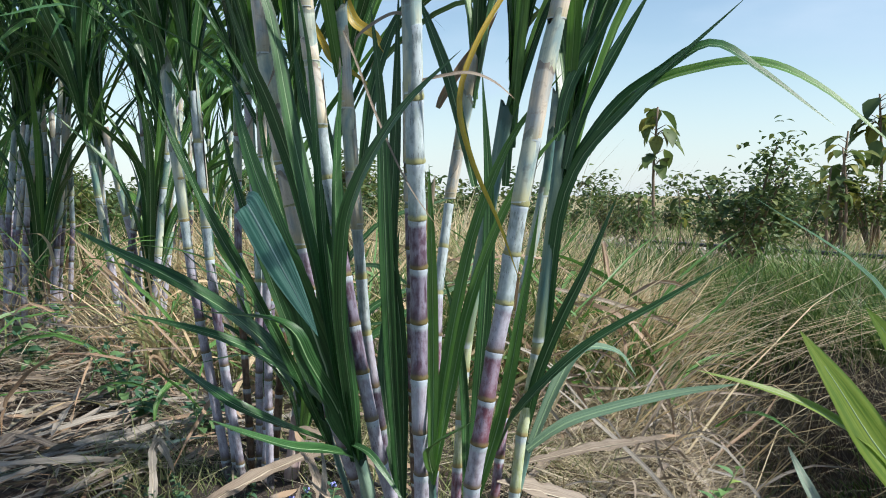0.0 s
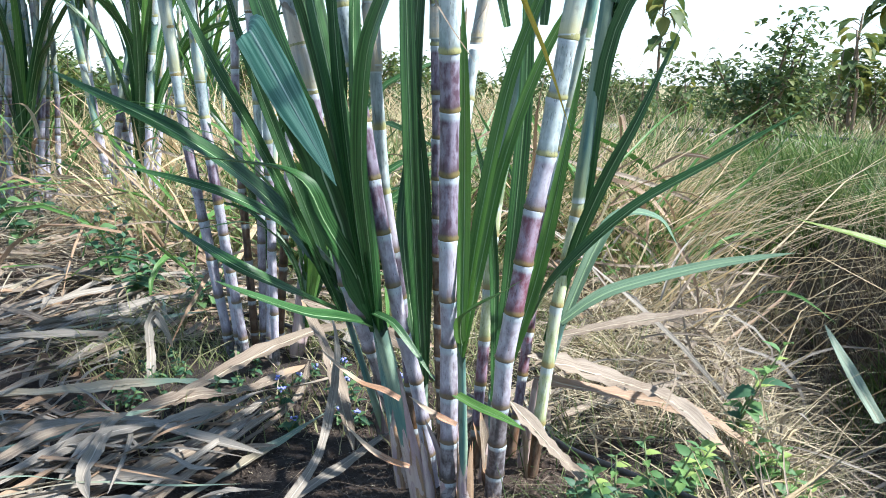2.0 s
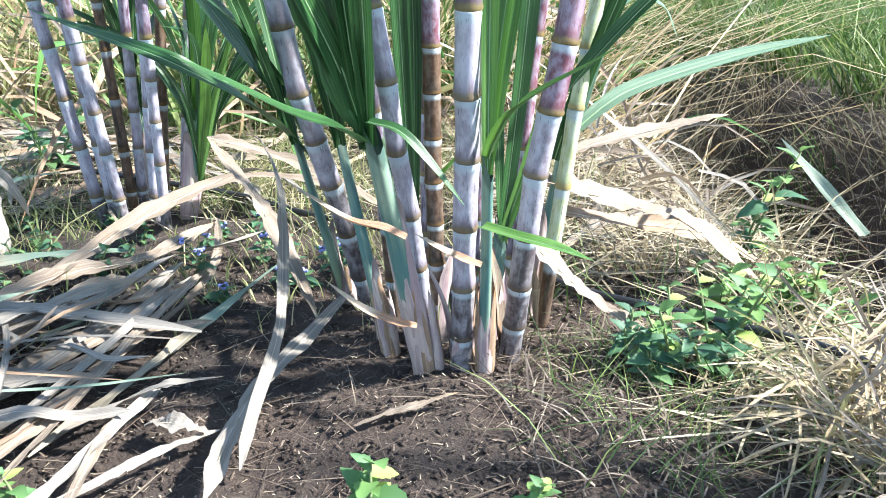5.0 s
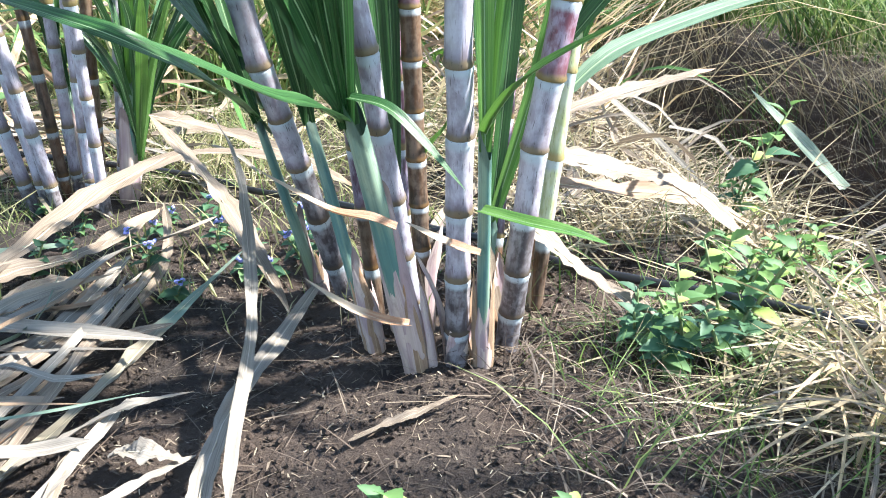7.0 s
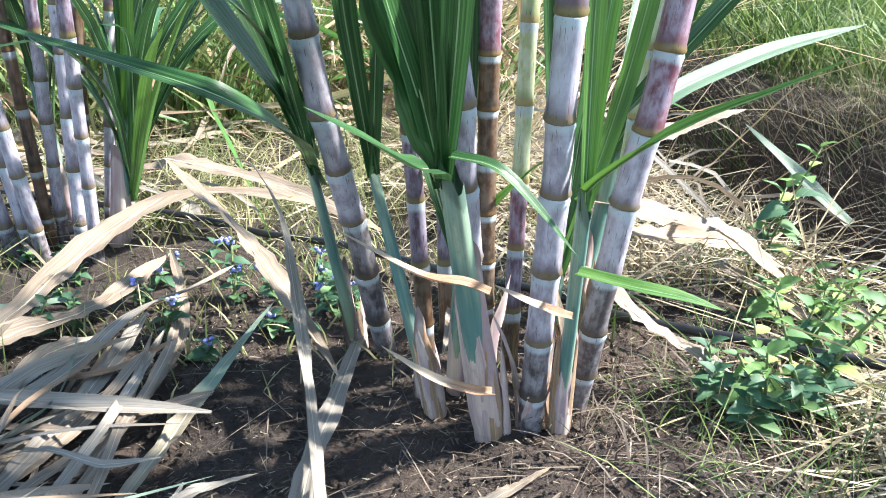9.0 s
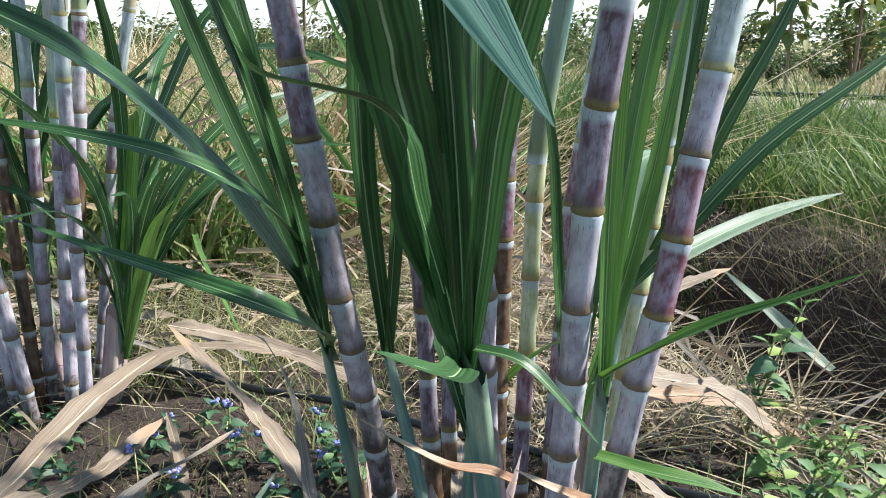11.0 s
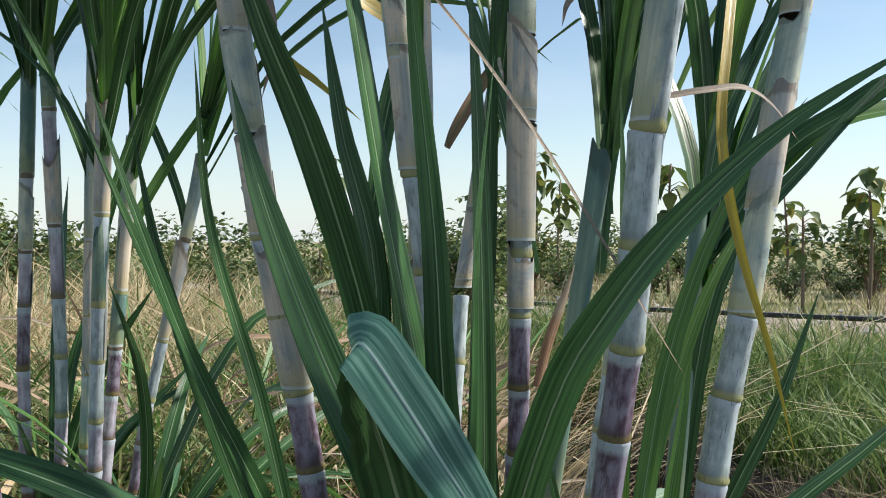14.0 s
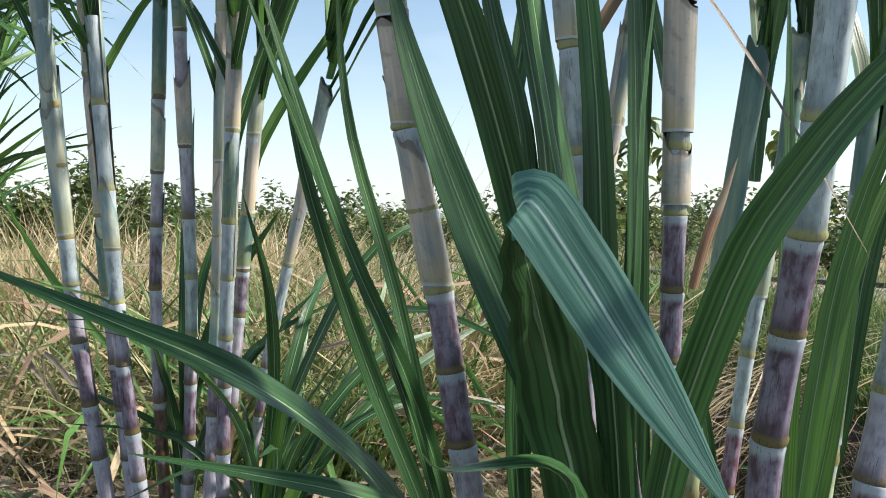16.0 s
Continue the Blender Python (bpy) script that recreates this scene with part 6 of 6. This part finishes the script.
def weed(x, y, tall, count, size, mat, seed, label, flower=None):
    rnd = random.Random(seed)
    root = new("weed")
    root.location = lie(x, y, -0.005)
    tagged(root, label, "weed", "broadleaf weeds")
    for s in range(max(1, count // 9)):
        a, ln = rnd.uniform(0, 6.28), tall * rnd.uniform(0.6, 1.0)
        tip = Vector((math.cos(a) * 0.45 * ln, math.sin(a) * 0.45 * ln, ln))
        mid = tip * 0.5 + Vector((0, 0, 0.06 * ln))
        hang("stem", tube_mesh("stem", ((0, 0, 0), mid, tip), (0.0022, 0.0012), M_STEM, 6, 6), root)
        spots, low = [], []
        for k in range(11):
            t = 0.2 + 0.8 * k / 10
            p = mid * (2 * t) if t < 0.5 else mid + (tip - mid) * (2 * t - 1)
            w = 2.4 * k + rnd.uniform(-0.4, 0.4)
            (spots if k > 5 else low).append((p, (math.cos(w), math.sin(w), rnd.uniform(-0.1, 0.6) + (0.9 if k > 8 else 0)), (rnd.uniform(-0.3, 0.3), rnd.uniform(-0.5, 0.1), 1)))
        leaf_cards("leaves", spots, mat, root, size * 0.88, size * 0.60, 0.35, seed + s, toothed=True)
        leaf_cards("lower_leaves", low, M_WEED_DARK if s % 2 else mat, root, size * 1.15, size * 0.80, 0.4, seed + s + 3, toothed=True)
        if flower:
            bm = bmesh.new()
            for _ in range(7):
                m = Matrix.Translation(tip + Vector((rnd.uniform(-1, 1), rnd.uniform(-1, 1), rnd.uniform(0, 1))) * 0.006)
                bmesh.ops.create_icosphere(bm, subdivisions=1, radius=0.0028, matrix=m)
            me = bpy.data.meshes.new("flower_head")
            bm.to_mesh(me)
            bm.free()
            me.materials.append(flower)
            hang("flower_head", me, root)
    return root


for k, (x, y, tall, count, size, mat) in enumerate((
        (0.155, 1.265, 0.09, 18, 0.023, M_WEED_DARK), (0.19, 1.225, 0.10, 27, 0.022, M_WEED), (0.245, 1.235, 0.15, 27, 0.023, M_WEED), (0.15, 1.195, 0.07, 18, 0.021, M_WEED_DARK), (0.215, 1.195, 0.08, 27, 0.022, M_WEED_DARK), (0.29, 1.30, 0.11, 27, 0.026, M_WEED),
        (0.44, 1.53, 0.20, 18, 0.034, M_WEED), (0.50, 1.43, 0.13, 27, 0.032, M_WEED), (0.585, 1.40, 0.14, 27, 0.034, M_WEED), (0.48, 1.36, 0.10, 27, 0.030, M_WEED), (0.53, 1.29, 0.11, 27, 0.030, M_WEED), (0.37, 1.42, 0.09, 18, 0.028, M_WEED),
        (-0.17, 1.03, 0.07, 18, 0.032, M_WEED), (-0.46, 1.17, 0.06, 9, 0.02, M_WEED), (-0.03, 1.05, 0.03, 9, 0.02, M_WEED),
        (-0.62, 2.25, 0.17, 36, 0.035, M_WEED_DARK), (-1.0, 2.65, 0.25, 45, 0.04, M_WEED_DARK), (-0.85, 2.45, 0.15, 36, 0.04, M_WEED_DARK), (-1.45, 3.1, 0.25, 45, 0.05, M_WEED_DARK))):
    weed(x, y, tall, count, size, mat, 700 + 13 * k, ("bright green broadleaf weed", "dark green leafy weed")[mat is M_WEED_DARK])
rng = random.Random(8)
for k in range(16):
    x, y = rng.uniform(-0.36, -0.10), rng.uniform(1.55, 1.85)
    weed(x, y, rng.uniform(0.03, 0.07), 9, 0.018, M_WEED_DARK, 900 + 5 * k, "low creeping weed with tiny blue florets", M_PETAL_BLUE)
for k in range(26):
    weed(rng.uniform(-0.75, -0.42), rng.uniform(1.62, 2.0), rng.uniform(0.03, 0.07), 9, 0.016, M_WEED_DARK, 1100 + 5 * k, "low dark green ground weed beside the second clump")
weed(-0.42, 1.14, 0.05, 9, 0.014, M_WEED, 990, "small weed with white florets", M_PETAL_WHITE)

# a leafy cane plant at the edge of the ditch, nearer the path
shoot_n = shoot((0.56, 0.92, -0.02), (0.53, 0.91, 0.25), 0.014, "young cane with sunlit yellow-green blades", 81)
add_leaf(shoot_n, ((0.53, 0.91, 0.24), (0.50, 0.9, 0.33), (0.45, 0.9, 0.40), (0.412, 0.9, 0.458), (0.372, 0.9, 0.515)), 0.045, M_LEAF_LIME, seed=81, facing=(0.2, -1, 0.2), fold=0.3)
add_leaf(shoot_n, ((0.53, 0.91, 0.24), (0.47, 0.9, 0.37), (0.404, 0.9, 0.424), (0.341, 0.9, 0.452), (0.262, 0.9, 0.474)), 0.016, M_LEAF_LIME, seed=82, facing=(0, -0.6, 1), fold=0.4)
add_leaf(shoot_n, ((0.53, 0.91, 0.24), (0.52, 0.9, 0.38), (0.475, 0.9, 0.49), (0.44, 0.9, 0.54)), 0.03, M_LEAF_LIME, seed=83, facing=(0, -1, 0.2), fold=0.4)
add_crown(shoot_n, (0.53, 0.91, 0.24), (0.3, 0, 1), 5, 0.5, 84, 0.03, 0.5, 0.6)


# ---- bushes, saplings and the far hedge ----
def bush(wide, tall, count, size, mat, seed, label, group):
    rnd = random.Random(seed)
    root = new("bush")
    tagged(root, label, "bush", group)
    tips = []
    for k in range(11):
        a, ln = rnd.uniform(0, 6.28), rnd.uniform(0.55, 1.05)
        tip = Vector((math.cos(a) * wide / 2 * rnd.uniform(0.2, 1.0), math.sin(a) * wide / 2 * rnd.uniform(0.2, 1.0), tall * ln))
        mid = tip * 0.5 + Vector((0, 0, 0.1 * tall))
        hang("branch", tube_mesh("branch", ((0, 0, 0), mid, tip), (0.012 * tall + 0.006, 0.003), M_TWIG, 5, 6), root)
        tips.append((mid, tip))
    spots = []
    for k in range(count):
        mid, tip = rnd.choice(tips)
        t = rnd.random() ** 0.6
        p = mid * 0.5 + (tip - mid * 0.5) * t + Vector((rnd.gauss(0, 1), rnd.gauss(0, 1), rnd.gauss(0, 0.8))) * 0.085 * (wide + tall) / 2
        p.z = max(p.z, 0.04)
        w = rnd.uniform(0, 6.28)
        spots.append((p, (math.cos(w), math.sin(w), rnd.uniform(-0.7, 0.5)), (rnd.uniform(-0.5, 0.5), rnd.uniform(-0.5, 0.5), 1)))
    leaf_cards("foliage", spots, mat, root, size, size * 0.6, 0.25, seed)
    return root


def sapling(tall, count, size, seed, label, group):
    rnd = random.Random(seed)
    root = new("sapling")
    tagged(root, label, "tree", group)
    top = Vector((rnd.uniform(-0.1, 0.1), rnd.uniform(-0.1, 0.1), tall))
    hang("trunk", tube_mesh("trunk", ((0, 0, 0), top * 0.5 + Vector((0.04, 0, 0)), top), (0.028, 0.012), M_TWIG, 7, 8), root)
    spots = []
    for k in range(count):
        t = rnd.uniform(0.45, 1.0) ** 0.8
        w = 2.4 * k + rnd.uniform(-0.5, 0.5)
        reach = rnd.uniform(0.03, 0.16)
        p = top * t + Vector((math.cos(w), math.sin(w), 0)) * reach
        hang("branch", tube_mesh("branch", (top * t - Vector((0, 0, 0.06)), p), (0.007, 0.004), M_TWIG, 4, 2), root)
        spots.append((p, (math.cos(w), math.sin(w), rnd.uniform(-1.3, 0.25)), (0, 0, 1)))
    leaf_cards("foliage", spots, M_TEAK, root, size, size * 0.66, 0.35, seed)
    return root


near_bush = bush(1.35, 1.02, 1900, 0.062, M_BUSH, 31, "dense dark green bush in dry grass", "bushes")
near_bush.location = lie(2.15, 6.25, 0)
HEDGE = "bushes and saplings at the field's edge"
kinds = [bush(2.2, 1.5, 620, 0.15, M_BUSH, 41, "rounded dark bush at the field's edge", HEDGE), bush(3.0, 1.2, 700, 0.16, M_BUSH, 42, "low wide bush at the field's edge", HEDGE),
         bush(1.6, 2.0, 480, 0.17, M_TEAK, 43, "tall ragged bush with yellowing leaves", HEDGE), sapling(1.9, 26, 0.30, 44, "thin sapling with large drooping leaves", HEDGE), sapling(1.5, 20, 0.28, 45, "short sapling with broad yellow-green leaves", HEDGE)]
spots = [(k, kinds[k]) for k in range(5)]
rng = random.Random(12)
far = []
for k in range(55):
    a = radians(-60 + 75 * k / 44 + rng.uniform(-1, 1)) if k < 45 else radians(24 + 40 * (k - 45) / 9)
    d = rng.uniform(10.5, 13.5)
    far.append((rng.choice((0, 1, 1, 2, 4)), d * math.sin(a), d * math.cos(a), rng.choice((0.25, 0.32, 0.4, 0.5))))
for k in range(150):
    a = radians(-62 + 140 * k / 149 + rng.uniform(-1, 1))
    d = rng.uniform(13, 20)
    far.append((rng.choice((0, 0, 1, 1, 2, 3, 4)), d * math.sin(a), d * math.cos(a), rng.uniform(0.8, 1.15) * (0.42 if a > 0 else 0.60) * rng.choice((0.7, 0.9, 1.0, 1.25))))
far += [(3, 2.9, 11.9, 1.0), (3, 5.6, 11.2, 1.05), (4, 5.0, 10.9, 1.0), (2, 5.2, 10.6, 0.5), (4, 4.6, 10.4, 0.7), (2, 10.8, 9.3, 0.7), (0, 9.6, 9.0, 0.5), (4, 8.4, 9.4, 0.9), (3, 6.6, 12.2, 0.9),
        (3, 7.2, 7.1, 0.8), (4, 6.5, 7.3, 0.75), (4, 6.7, 6.3, 0.6), (3, 6.4, 9.3, 0.9), (4, 4.8, 10.4, 0.85)]
used = set()
for k, x, y, s in far:
    m = Matrix.Translation((x, y, -0.04)) @ Matrix.Rotation(rng.uniform(0, 6.28), 4, "Z") @ Matrix.Scale(s, 4)
    if k in used:
        copy_thing(kinds[k], m)
    else:
        used.add(k)
        kinds[k].matrix_basis = Matrix.Translation((x, y, -0.04))


def far_scrub(clumps, seed):
    """Low woods along the horizon: thousands of leaves in ragged clumps on thin stems, as one mesh."""
    rnd = random.Random(seed)
    spots = []
    for k in range(clumps):
        a, d = radians(-66 + 148 * k / (clumps - 1) + rnd.uniform(-0.8, 0.8)), rnd.uniform(18, 28)
        cx, cy = d * math.sin(a), d * math.cos(a)
        tall, wide = rnd.choice((0.7, 0.85, 0.95, 1.1, 1.3)), rnd.uniform(0.7, 1.6)
        for _ in range(rnd.randint(70, 130)):
            h = rnd.random() ** 0.7
            r = wide * 0.5 * (1.1 - 0.7 * h)
            p = (cx + rnd.gauss(0, r * 0.6), cy + rnd.gauss(0, r * 0.6), max(0.02, tall * h + rnd.gauss(0, 0.06)))
            w = rnd.uniform(0, 6.28)
            spots.append((p, (math.cos(w), math.sin(w), rnd.uniform(-0.8, 0.5)), (rnd.uniform(-0.5, 0.5), rnd.uniform(-0.5, 0.5), 1)))
    return spots


scrub = leaf_cards("far_scrub", far_scrub(170, 51), M_BUSH, None, 0.17, 0.11, 0.25, 52)
tagged(scrub, "low dark scrub along the horizon", "scrub", "", "stuff")


def track_stones(n, seed):
    """Pale stones strewn along the edges of the track, as one mesh."""
    rnd = random.Random(seed)
    mid = spline([(1.6, 15.0, 0), (3.2, 11.2, 0), (4.4, 8.9, 0), (5.6, 6.9, 0), (7.4, 4.4, 0), (10.5, 1.0, 0)], 200)
    vs, fs = [], []
    for _ in range(n):
        c = mid[rnd.randint(0, 200)] + Vector((rnd.gauss(0, 0.7), rnd.gauss(0, 0.5), 0))
        q = rnd.uniform(0.015, 0.045)
        c.z = relief(c.x, c.y) + 0.05 + 0.3 * q
        o = len(vs)
        vs += [c + Vector(v) * q * rnd.uniform(0.7, 1.3) for v in ((1, 0, 0), (-1, 0, 0), (0, 1, 0), (0, -1, 0), (0, 0, 0.7), (0, 0, -0.7))]
        fs += [tuple(o + i for i in f) for f in ((0, 2, 4), (2, 1, 4), (1, 3, 4), (3, 0, 4), (2, 0, 5), (1, 2, 5), (3, 1, 5), (0, 3, 5))]
    return sock("stones", vs, fs, M_STONE, None, False)


tagged(new("stones", track_stones(420, 6)), "pale stones strewn along the earth track", "stones", "", "stuff")
